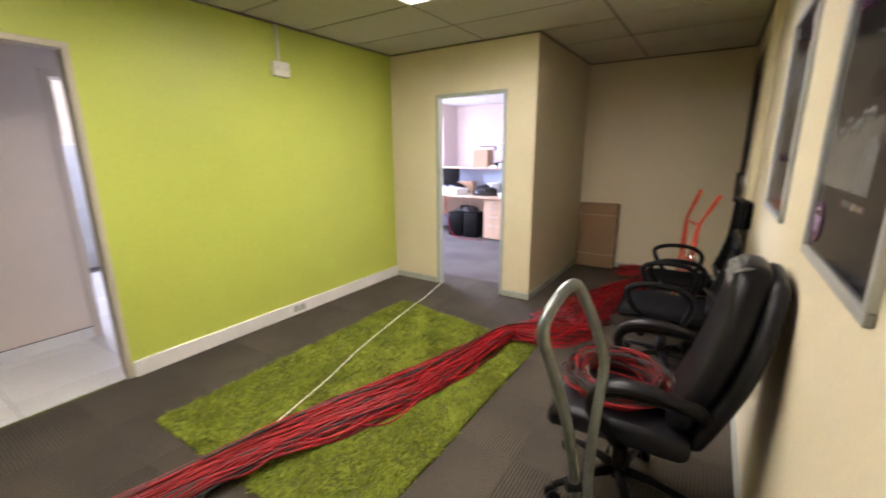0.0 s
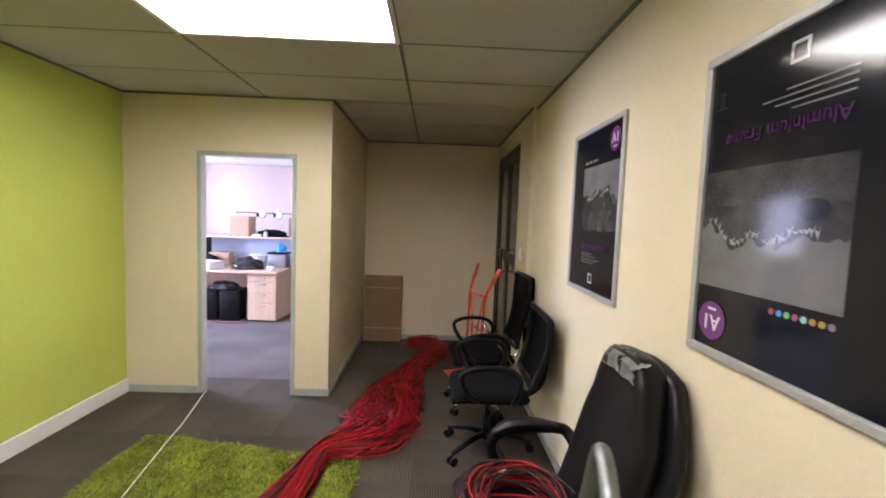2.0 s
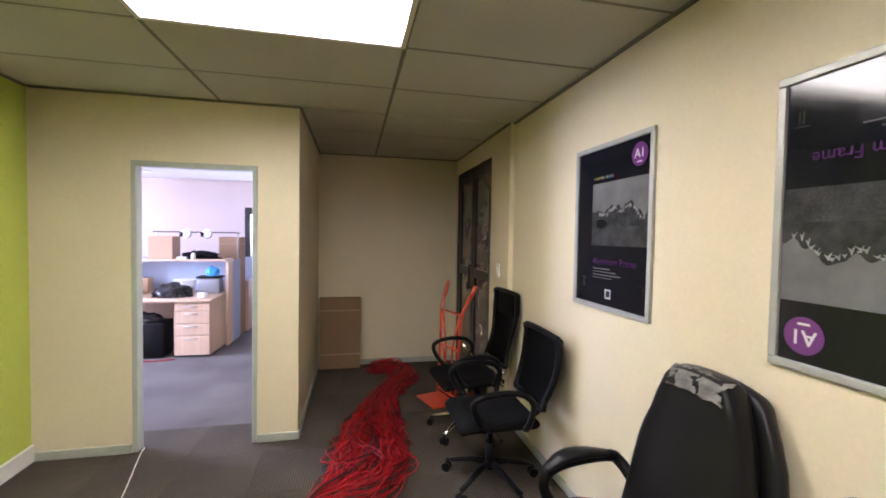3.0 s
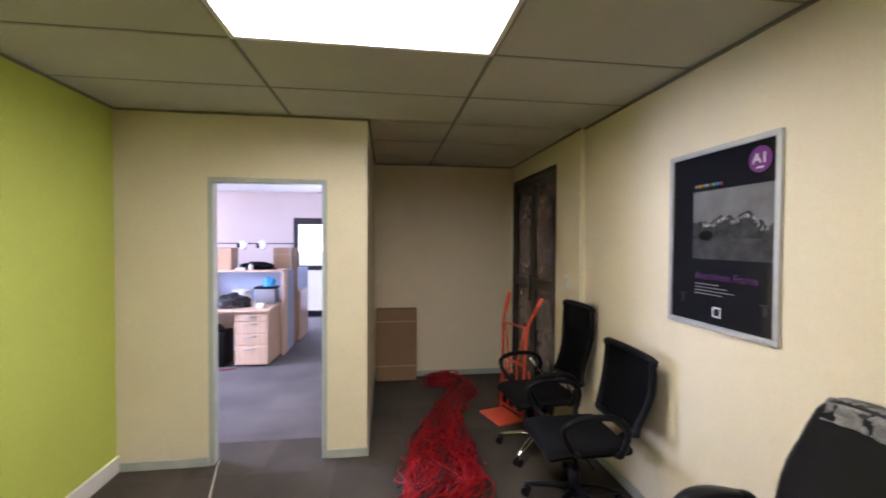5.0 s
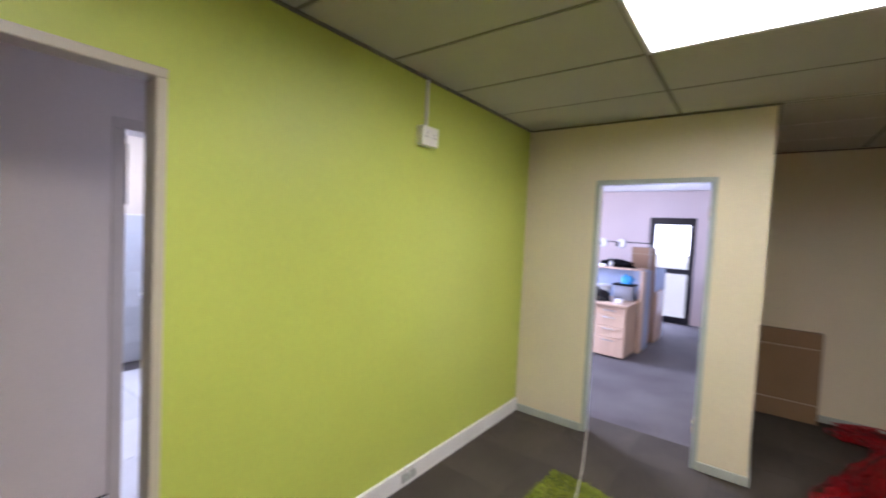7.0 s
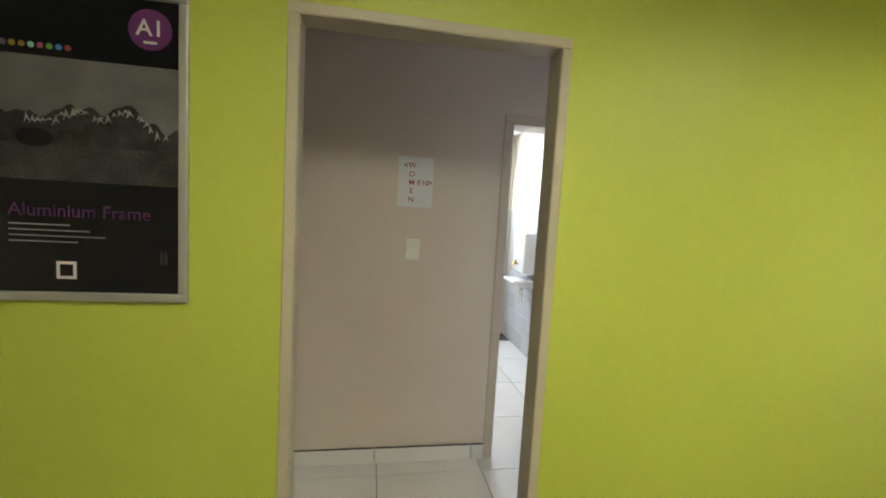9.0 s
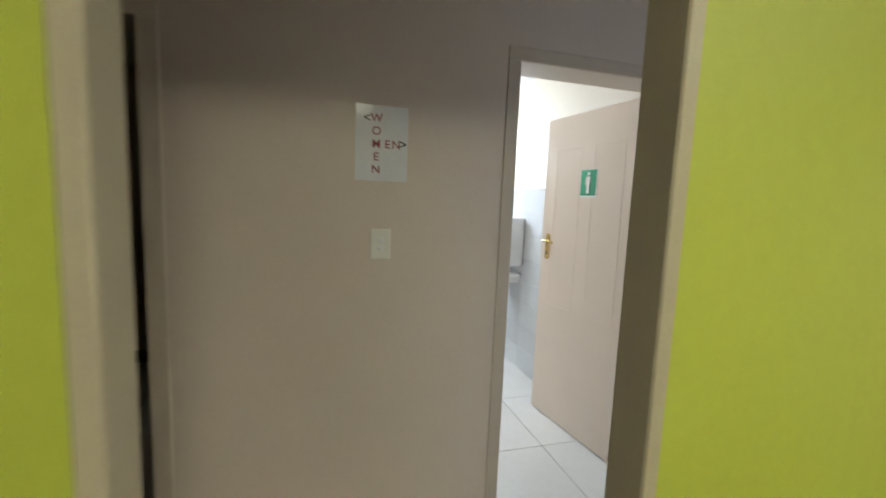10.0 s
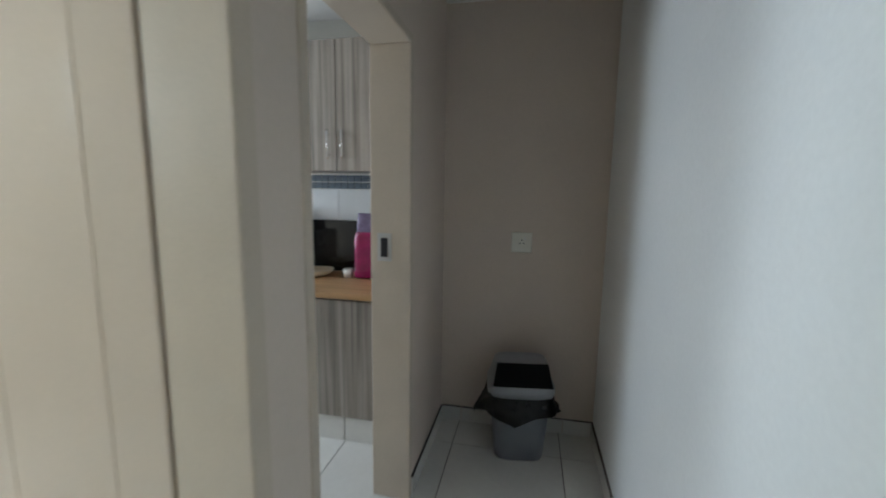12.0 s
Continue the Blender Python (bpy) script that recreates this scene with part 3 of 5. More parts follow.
bm = boxes((-3.178, -3.113, 4.3680, 4.3715, 1.16, 1.285), r=0.001, seg=1)
lk = structure("sliding_door_latch", bm, SILVER, label="steel flush latch on the kitchen doorway edge", category="latch")
part("finger_slot", boxes((-3.161, -3.130, 4.3660, 4.3680, 1.18, 1.265)), BLACKINK, lk)


# ---- windows ----
def west_window(name, y0, y1, z0, z1, x, lights, paint=WHITE, label="unseen white framed window with bright daylight"):
    w = tagged(new(name), label, "window", kind="structure")
    part("window_frame", boxes((x - 0.05, x, y0, y0 + 0.04, z0, z1), (x - 0.05, x, y1 - 0.04, y1, z0, z1), (x - 0.05, x, y0 + 0.04, y1 - 0.04, z0, z0 + 0.04), (x - 0.05, x, y0 + 0.04, y1 - 0.04, z1 - 0.04, z1)), paint, w)
    for i in range(lights):
        a = y0 + 0.04 + (y1 - y0 - 0.08) * i / lights
        b = y0 + 0.04 + (y1 - y0 - 0.08) * (i + 1) / lights
        p = part("pane", boxes((x - 0.03, x - 0.025, a, b, z0 + 0.04, z1 - 0.04)), GLASS, w)
        p.visible_shadow = False
        if i:
            part("mullion", boxes((x - 0.045, x - 0.005, a - 0.015, a + 0.015, z0 + 0.04, z1 - 0.04)), paint, w)
    return w


west_window("window_washroom", TW0, TW1, 1.71, 2.36, -5.75, 2, BLACKALU, "dark framed high window with bright daylight")
west_window("window_kitchen", 3.62, 4.55, 1.12, 2.08, -5.75, 2)
west_window("window_office", 6.25, 7.75, 0.9, 2.3, -4.75, 2)
# Unseen window, added to carry the fill on the north wall.
west_window("window_office_north", 8.9, 10.4, 0.9, 2.3, -4.75, 2)


def office_glass_door():
    d = tagged(new("door_office_glazed"), "dark framed glazed door onto bright daylight", "door", kind="structure")
    x0, x1, y0, y1 = -2.075, -1.26, 11.06, 11.12
    part("frame", boxes((x0, x0 + 0.10, y0, y1, 0, 2.09), (x1 - 0.10, x1, y0, y1, 0, 2.09), (x0 + 0.10, x1 - 0.10, y0, y1, 1.95, 2.09), (x0 + 0.10, x1 - 0.10, y0, y1, 0, 0.12), (x0 + 0.10, x1 - 0.10, y0, y1, 0.98, 1.08), r=0.004, seg=1), BLACKALU, d)
    for z0, z1 in ((0.12, 0.98), (1.08, 1.95)):
        p = part("pane", boxes((x0 + 0.10, x1 - 0.10, y0 + 0.028, y0 + 0.034, z0, z1)), GLASS, d)
        p.visible_shadow = False
    return d


office_glass_door()
# Glowing board added to stand for the blown-out daylight outside.
structure("backdrop_north", boxes((-60, 60, 75, 75.2, -0.3, 40)), OUTDOOR, label="glowing board for the overexposed daylight beyond the glazed door", category="backdrop")


# ---- posters ----
def ridge(x0, x1, base, height, seed, steps=40):
    out = [(x0, base)]
    for i in range(steps + 1):
        x = x0 + (x1 - x0) * i / steps
        n = noise.noise((x * 9 + seed, seed, 0)) * 0.5 + noise.noise((x * 31 + seed, seed, 1)) * 0.22
        out.append((x, base + max(0.004, height * (0.55 + n * 0.9))))
    out.append((x1, base))
    return out


def poster(label, m):
    """An A1 print behind a sheet, in an aluminium snap frame; local -y faces the room, its back at y = 0."""
    t = thing("framed_poster", label, "poster", m, "framed posters")
    w, h, f = 0.325, 0.442, 0.026
    for name, r in (("frame_side", (-w, -w + f, -h + f, h - f)), ("frame_side", (w - f, w, -h + f, h - f)), ("frame_rail", (-w, w, -h, -h + f)), ("frame_rail", (-w, w, h - f, h))):
        part(name, boxes((r[0], r[1], -0.017, 0, r[2], r[3]), r=0.004, seg=2), ALU, t)
    sheet = part("print", boxes((-w + f, w - f, -0.007, -0.001, -h + f, h - f)), INK, t, "glossy black poster sheet")
    x0, x1, z0, z1 = -0.155, 0.299, -0.10, 0.235
    part("picture", boxes((x0, x1, -0.0078, -0.007, z0, z1)), SKYINK, sheet, "grey photograph of mountains over water")
    part("lake", boxes((x0, x1, -0.0082, -0.0078, z0, z0 + 0.10)), LAKEINK, sheet)
    part("far_ridge", prism(bmesh.new(), ridge(x0, x1, z0 + 0.10, 0.16, 3.1), -0.0086, -0.0082), ROCKINK, sheet)
    snow = bmesh.new()
    for i in range(26):
        cx = x0 + 0.07 + 0.011 * i * 1.25 + random.uniform(-0.006, 0.006)
        top = z0 + 0.10 + 0.16 * (0.55 + noise.noise((cx * 9 + 3.1, 3.1, 0)) * 0.45) - 0.004
        if cx > x1 - 0.02:
            break
        hh = random.uniform(0.008, 0.034)
        prism(snow, [(cx - random.uniform(0.004, 0.012), top - hh), (cx + random.uniform(-0.003, 0.003), top), (cx + random.uniform(0.004, 0.013), top - hh * 0.8), (cx, top - hh * 0.55)], -0.0090, -0.0086)
    part("snow", snow, SNOWINK, sheet)
    bm = bmesh.new()
    bmesh.ops.create_cone(bm, cap_ends=True, segments=24, radius1=0.045, radius2=0.045, depth=0.0006, matrix=pose(x0 + 0.09, -0.0093, z0 + 0.115, 90) @ Matrix.Diagonal((1, 0.55, 1, 1)))
    part("boulder", bm, INK, sheet)
    badge = bmesh.new()
    bmesh.ops.create_cone(badge, cap_ends=True, segments=40, radius1=0.056, radius2=0.056, depth=0.001, matrix=pose(0.225, -0.0095, 0.335, 90))
    part("badge", badge, PURPLE, sheet, "purple round badge")
    words("badge_words", "A1", 0.062, PALEINK, sheet, 0.225, -0.0108, 0.338)
    part("badge_line", boxes((0.208, 0.242, -0.0106, -0.010, 0.297, 0.304)), PALEINK, sheet)
    words("title_words", "Aluminium Frame", 0.050, TITLEINK, sheet, 0.045, -0.0085, -0.185)
    for i, n in enumerate((0.15, 0.20, 0.24, 0.17)):
        part("text_line", boxes((x0 + 0.02, x0 + 0.02 + n, -0.0078, -0.007, -0.2265 - 0.016 * i, -0.222 - 0.016 * i)), GREYINK, sheet)
    bm = boxes((-0.02, 0.03, -0.0078, -0.007, -0.378, -0.370), (-0.02, 0.03, -0.0078, -0.007, -0.336, -0.328), (-0.02, -0.012, -0.0078, -0.007, -0.370, -0.336), (0.022, 0.03, -0.0078, -0.007, -0.370, -0.336))
    part("square_mark", bm, PALEINK, sheet)
    for x in (-0.24, 0.235):
        part("bracket_mark", boxes((x, x + 0.045, -0.0078, -0.007, -0.285, -0.280), (x + 0.014, x + 0.020, -0.0078, -0.007, -0.33, -0.29), (x + 0.026, x + 0.032, -0.0078, -0.007, -0.33, -0.29)), LAKEINK, sheet)
    for i, c in enumerate(((0.30, 0.22, 0.30), (0.45, 0.36, 0.05), (0.40, 0.22, 0.07), (0.25, 0.55, 0.5), (0.33, 0.08, 0.17), (0.2, 0.5, 0.12), (0.08, 0.25, 0.6), (0.36, 0.09, 0.08))):
        b2 = bmesh.new()
        bmesh.ops.create_cone(b2, cap_ends=True, segments=16, radius1=0.008, radius2=0.008, depth=0.001, matrix=pose(-0.135 + 0.022 * i, -0.0078, 0.262, 90))
        part("colour_dot", b2, DOTS[i], sheet)
    return t


DOTS = [mat("printed_dot_" + n, c, 0.12, vary=0.05, bump=0.0, coat=1.0) for n, c in (("mauve", (0.30, 0.22, 0.30)), ("yellow", (0.45, 0.36, 0.05)), ("amber", (0.40, 0.22, 0.07)), ("teal", (0.25, 0.55, 0.5)), ("pink", (0.33, 0.08, 0.17)), ("leaf", (0.2, 0.5, 0.12)), ("blue", (0.08, 0.25, 0.6)), ("red", (0.36, 0.09, 0.08)))]
post = poster("black poster with grey mountain photograph in aluminium frame", pose(PX, 3.800, 1.643, 0, 0, -90))
up = copy_thing(post, pose(PX, 2.611, 1.640, 0, 180, -90))
tagged(up, "black mountain poster hung upside down in aluminium frame")
gp = copy_thing(post, pose(GX, 0.825, 1.638, 0, 0, 90))
tagged(gp, "black mountain poster in aluminium frame on the green wall")


# ---- reception room ----
def wall_box(name, label, category, m, w, h, d, kind):
    """A plastic switch or socket plate; local -y faces the room."""
    t = thing(name, label, category, m)
    pl = part("plate", boxes((-w / 2, w / 2, -d, 0, -h / 2, h / 2), r=0.004, seg=2), SWITCHWHITE, t)
    if kind == "switch":
        for z in (0.016, -0.016):
            part("rocker", boxes((-0.010, 0.010, -d - 0.007, -d, z - 0.010, z + 0.010), r=0.003, seg=2), SIGNWHITE, t)
    else:
        for x in ((-w / 4, w / 4) if kind == "double" else (0.0,)):
            bm = bmesh.new()
            for px, pz in ((0, 0.014), (-0.011, -0.006), (0.011, -0.006)):
                cyl(bm, (x + px, -d - 0.001, pz), (x + px, -d + 0.002, pz), 0.004, n=8)
            part("socket_holes", bm, BLACKINK, t)
            part("rocker", boxes((x + 0.012, x + 0.024, -d - 0.004, -d, 0.018, 0.034), r=0.001, seg=1), SIGNWHITE, t)
    return t


soc = wall_box("wall_socket", "white surface double socket high on the green wall", "socket", pose(GX, 3.702, 2.168, 0, 0, 90), 0.15, 0.115, 0.05, "double")
part("conduit", boxes((-0.008, 0.008, -0.016, 0, 0.0575, H - 2.168), r=0.002, seg=1), WHITE, soc, "thin conduit up to the ceiling")
sk = wall_box("skirting_socket", "grey socket set in the white skirting trunking", "socket", pose(GX + 0.022, 3.68, 0.06, 0, 0, 90), 0.13, 0.062, 0.008, "double")
sk.children[0].data.materials[0] = GREYTRIM
wall_box("light_switch", "ivory light switch on the cream wall", "light switch", pose(1.39, 5.36, 1.28, 0, 0, -90), 0.07, 0.115, 0.012, "switch")


def office_chair(label, m, style):
    """Five-star swivel chair; its front looks along -y. style: mesh, tall or executive."""
    t = thing("office_chair", label, "chair", m, "black office chairs")
    metal = CHROME if style == "tall" else BLACKPLASTIC
    for k in range(5):
        a = 2 * math.pi * k / 5 + 0.35
        c, s = math.cos(a), math.sin(a)
        bm = bmesh.new()
        tube(bm, [Vector((c * q, s * q, z)) for q, z in ((0.03, 0.125), (0.12, 0.12), (0.22, 0.095), (0.30, 0.075))], lambda u: 0.026 - 0.010 * u, 8, 0.75)
        leg = part("leg", bm, metal, t)
        bm = bmesh.new()
        for o in (-0.016, 0.016):
            px, py = c * 0.30 - s * o, s * 0.30 + c * o
            cyl(bm, (px - s * 0.010, py + c * 0.010, 0.028), (px + s * 0.010, py - c * 0.010, 0.028), 0.028, n=14)
        cyl(bm, (c * 0.30, s * 0.30, 0.03), (c * 0.30, s * 0.30, 0.075), 0.008)
        part("caster", bm, BLACKPLASTIC, leg)
    bm = cyl(bmesh.new(), (0, 0, 0.09), (0, 0, 0.25), 0.030)
    cyl(bm, (0, 0, 0.25), (0, 0, 0.40), 0.016)
    part("gas_column", bm, metal, t)
    part("seat_plate", boxes((-0.13, 0.13, -0.14, 0.14, 0.395, 0.425), r=0.008), BLACKPLASTIC, t)
    bm = tube(bmesh.new(), spline([(0.12, -0.02, 0.405), (0.20, -0.02, 0.40), (0.27, -0.02, 0.395)], 3), 0.007)
    part("lever", bm, BLACKPLASTIC, t)
    soft = LEATHER if style == "executive" else BLACKFABRIC
    sw = 0.27 if style == "executive" else 0.245
    bm = box(bmesh.new(), -sw, sw, -0.26, 0.24, 0.425, 0.52 if style == "executive" else 0.485, r=0.035, seg=4)
    bmesh.ops.subdivide_edges(bm, edges=[e for e in bm.edges if e.calc_length() > 0.2], cuts=5, use_grid_fill=True)
    for v in bm.verts:
        v.co.z += -0.25 * max(0, -v.co.y - 0.17) ** 1.5 * 3 - 0.020 * math.exp(-((v.co.x / 0.15) ** 2 + (v.co.y / 0.15) ** 2)) * (v.co.z > 0.46)
        v.co.x *= 1 - 0.35 * max(0, abs(v.co.y) - 0.14) ** 1.2
    part("seat", bm, soft, t, "worn padded seat" if style == "executive" else "")

    def back_y(z, z0, z1):
        u = (z - z0) / (z1 - z0)
        return 0.245 + 0.085 * u + 0.03 * math.sin(u * 3.1)
    if style == "executive":
        z0, z1 = 0.50, 1.135

        def back_y(z, z0, z1):
            u = (z - z0) / (z1 - z0)
            return 0.195 + 0.165 * u + 0.025 * math.sin(u * 3.1)
        bm = box(bmesh.new(), -0.225, 0.225, -0.042, 0.042, z0, z1, r=0.04, seg=4)
        bmesh.ops.subdivide_edges(bm, edges=[e for e in bm.edges if e.calc_length() > 0.12], cuts=7, use_grid_fill=True)
        for v in bm.verts:
            u = (v.co.z - z0) / (z1 - z0)
            v.co.x *= 0.86 + 0.14 * math.sin(u * 2.9 + 0.2) - 0.62 * max(0, u - 0.55) - 1.2 * max(0, u - 0.92)
            v.co.z -= 2.0 * v.co.x ** 2 * max(0, u - 0.5)
            crease = 0.016 * math.exp(-((u - 0.68) / 0.035) ** 2) + 0.010 * math.exp(-((u - 0.33) / 0.03) ** 2)
            v.co.y += back_y(v.co.z, z0, z1) + (crease if v.co.y < 0 else 0) - 0.02 * (1 - (v.co.x / 0.25) ** 2) * (v.co.y < 0)
        part("backrest", bm, LEATHER, t, "creased black leatherette backrest")
        bm = box(bmesh.new(), -0.262, 0.262, 0.0, 0.050, z0 - 0.03, z1 - 0.02, r=0.024, seg=3)
        bmesh.ops.subdivide_edges(bm, edges=[e for e in bm.edges if e.calc_length() > 0.12], cuts=6, use_grid_fill=True)
        for v in bm.verts:
            u = (v.co.z - z0) / (z1 - z0)
            v.co.x *= 0.86 + 0.18 * math.sin(u * 2.8 + 0.2) - 0.60 * max(0, u - 0.58) - 1.0 * max(0, u - 0.92)
            v.co.z -= 2.4 * v.co.x ** 2 * max(0, u - 0.5)
            v.co.y += back_y(v.co.z, z0, z1) + 0.036
        part("back_shell", bm, LEATHER, t)
        # worn head patch
        bm = bmesh.new()
        bmesh.ops.create_grid(bm, x_segments=44, y_segments=18, size=0.5)
        for v in bm.verts:
            x, u = v.co.x * 0.25, 0.945 + v.co.y * 0.11 + 0.015 * noise.noise((v.co.x * 9, v.co.y * 9, 2))
            z = z0 + u * (z1 - z0)
            edge = max(0, u - 0.955)
            z -= 2.0 * x * x * (u - 0.5)
            v.co = Vector((x * (1 - 0.3 * edge), back_y(z, z0, z1) - 0.069 + 0.02 * (x / 0.25) ** 2 + edge * 0.9, z))
        for f in bm.faces:
            f.smooth = True
        gone = [f for f in bm.faces if noise.noise(f.calc_center_median() * 21) + 0.5 * noise.noise(f.calc_center_median() * 55) > 0.42 - 2.6 * abs(f.calc_center_median().x)]
        bmesh.ops.delete(bm, geom=gone, context="FACES")
        raised = bmesh.ops.extrude_face_region(bm, geom=bm.faces[:])["geom"]
        bmesh.ops.translate(bm, vec=(0, -0.003, 0.001), verts=[v for v in raised if isinstance(v, bmesh.types.BMVert)])
        bmesh.ops.recalc_face_normals(bm, faces=bm.faces[:])
        part("worn_patch", bm, WORN, t, "grey worn patch where leatherette has peeled")
        for sx in (-1, 1):
            bm = tube(bmesh.new(), spline([(sx * 0.21, 0.27, 0.60), (sx * 0.29, 0.25, 0.66), (sx * 0.31, 0.20, 0.685), (sx * 0.31, 0.02, 0.68), (sx * 0.31, -0.07, 0.645), (sx * 0.305, -0.08, 0.57), (sx * 0.27, 0.0, 0.45)], 6), 0.024, 10)
            arm = part("armrest", bm, BLACKPLASTIC, t)
            part("arm_pad", tube(bmesh.new(), spline([(sx * 0.312, 0.225, 0.690), (sx * 0.312, 0.09, 0.708), (sx * 0.312, -0.01, 0.698), (sx * 0.312, -0.085, 0.655)], 6), lambda u: 0.02 + 0.018 * math.sin(u * 3.1), 10, 0.6), LEATHER, arm)
    else:
        z0, z1 = (0.54, 0.97) if style == "mesh" else (0.56, 1.13)
        hw = 0.235 if style == "mesh" else 0.20

        def half_width(u):
            if style == "mesh":
                return hw * (0.86 + 0.20 * math.sin(u * 2.4)) - 0.05 * max(0, u - 0.85)
            return hw * (1.0 - 0.10 * math.sin(u * 6.0) - 0.18 * max(0, u - 0.6))
        rim = []
        for i in range(11):
            u = i / 10
            z = z0 + u * (z1 - z0)
            rim.append((-half_width(u), back_y(z, z0, z1), z))
        loop = rim + [(-p[0], p[1], p[2]) for p in rim[::-1]] + [rim[0]]
        rt = 0.020 if style == "mesh" else 0.016
        part("back_frame", tube(bmesh.new(), spline(loop, 3), rt, 8), BLACKPLASTIC, t)
        bm = bmesh.new()
        rows = []
        for i in range(17):
            u = i / 16
            z = z0 + u * (z1 - z0)
            rows.append([bm.verts.new((k / 8 * half_width(u), back_y(z, z0, z1) + 0.03 * (1 - (k / 8) ** 2) - 0.004, z)) for k in range(-8, 9)])
        for a, b in zip(rows, rows[1:]):
            for k in range(16):
                bm.faces.new((a[k], a[k + 1], b[k + 1], b[k])).smooth = True
        bmesh.ops.solidify(bm, geom=bm.faces[:], thickness=0.006 if style == "mesh" else 0.03)
        part("back_mesh", bm, BLACKMESH, t, "taut black mesh back")
        if style == "tall":
            part("headrest", box(bmesh.new(), -0.155, 0.155, 0.33, 0.40, 0.93, 1.13, r=0.03, seg=3), BLACKFABRIC, t)
        bm = tube(bmesh.new(), spline([(0, 0.10, 0.40), (0, 0.27, 0.41), (0, 0.36, 0.50), (0, 0.385, 0.68)], 5), 0.022, 8)
        part("back_bar", bm, CHROME if style == "tall" else BLACKPLASTIC, t)
        for sx in (-1, 1):
            bm = tube(bmesh.new(), spline([(sx * 0.20, 0.13, 0.44), (sx * 0.285, 0.13, 0.47), (sx * 0.295, 0.16, 0.60), (sx * 0.295, 0.08, 0.675), (sx * 0.295, -0.10, 0.68), (sx * 0.295, -0.20, 0.63), (sx * 0.29, -0.16, 0.52), (sx * 0.22, -0.08, 0.44)], 6), 0.018, 8)
            part("armrest", bm, BLACKPLASTIC, t)
            if style == "tall":
                part("arm_strut", cyl(bmesh.new(), (sx * 0.27, 0.20, 0.44), (sx * 0.285, 0.06, 0.64), 0.010), CHROME, t, "chrome strut")
    return t


office_chair("tall black mesh office chair with chrome base", pose(1.03, 5.07, 0, 0, 0, -86), "tall")
office_chair("black mesh-backed office chair with plastic arms", pose(1.00, 4.37, 0, 0, 0, -91), "mesh")
office_chair("black executive chair with peeling headrest, cables on seat", pose(0.97, 3.06, 0, 0, 0, -88), "executive")


def tape_path(points, r, parent, name, material, n=8, steps=8):
    return part(name, tube(bmesh.new(), spline(points, steps), r, n), material, parent)


def strands(count, line, half, height, r, seed, steps=5):
    """Loose cables along a line of (x, y) with half widths; returns red and black meshes.
    Neighbours run together in hanks, and stray where the bundle spreads."""
    rnd = random.Random(seed)
    red, black = bmesh.new(), bmesh.new()
    hanks = [(rnd.gauss(0, 0.5), rnd.uniform(0, 6.3), rnd.random()) for _ in range(20)]
    for k in range(count):
        hu, hp, hl = hanks[k % len(hanks)]
        u = max(-1.05, min(1.05, hu + rnd.gauss(0, 0.2)))
        ph, lift = hp + rnd.gauss(0, 0.6), max(0.0, min(1.0, hl + rnd.gauss(0, 0.18)))
        stray = rnd.random() < 0.12
        first = rnd.choice((0, 0, 0, 0, 1))
        last = len(line) - rnd.choice((0, 1, 2, 4, 6))
        pts = []
        for i in range(first, last):
            (x, y), w = line[i], half[i]
            p, q = line[max(i - 1, 0)], line[min(i + 1, len(line) - 1)]
            dx, dy = q[0] - p[0], q[1] - p[1]
            n = math.hypot(dx, dy)
            loose = min(1.0, max(0.0, (w - 0.10) / 0.14))
            uu = u + (0.16 + 0.16 * loose) * math.sin(ph + i * 0.62) + rnd.gauss(0, 0.06 + 0.14 * loose) * (2.0 if stray else 1.0)
            uu = max(-1.25, min(1.25, uu)) if stray else max(-1.0, min(1.0, uu))
            z = 0.030 + height * math.sqrt(max(0.0, 1 - uu * uu)) * lift * (0.12 / max(w, 0.08)) ** 0.35 + rnd.uniform(0, 0.012) * loose
            slip = rnd.uniform(-0.10, 0.10) if i in (first, last - 1) else rnd.uniform(-0.03, 0.03)
            pts.append((x - dy / n * uu * w + dx / n * slip, y + dx / n * uu * w + dy / n * slip, z))
        dark = k % len(hanks) in (3, 14) or rnd.random() < 0.08
        tube(black if dark else red, spline(pts, steps), r, 5)
    return red, black


def end_tangle(bm, centre, count, seed):
    """Short curling tails where the bundle ends in a heap."""
    rnd = random.Random(seed)
    for k in range(count):
        a, ra = rnd.uniform(0, 6.3), rnd.uniform(0.07, 0.20)
        ox, oy, z0 = rnd.gauss(0, 0.04), rnd.gauss(0, 0.035), rnd.uniform(0.03, 0.13)
        turn = rnd.uniform(1.5, 4.0)
        pts = []
        for j in range(7):
            q = a + turn * j / 6
            pts.append((centre[0] + ox + ra * math.cos(q), centre[1] + oy + 0.72 * ra * math.sin(q), max(0.02, z0 - 0.4 * (ra - 0.07) + rnd.gauss(0, 0.012))))
        if rnd.random() < 0.12:
            pts[-1] = (pts[-1][0], pts[-1][1], pts[-1][2] + rnd.uniform(0.02, 0.06))
        tube(bm, spline(pts, 4), 0.0052, 5)
    return bm


bundle = thing("cable_bundle", "long loose bundle of red and black cables across the floor", "cables", pose(0, 0, 0))
LINE = [(-0.84, 1.30), (-0.72, 1.70), (-0.63, 2.08), (-0.53, 2.45), (-0.40, 2.85), (-0.29, 3.25), (-0.20, 3.60), (-0.13, 3.92), (-0.07, 4.20), (0.15, 4.42), (0.25, 4.70), (0.28, 5.04), (0.34, 5.38), (0.42, 5.74), (0.53, 6.04), (0.65, 6.28), (0.67, 6.48), (0.56, 6.62), (0.44, 6.70)]
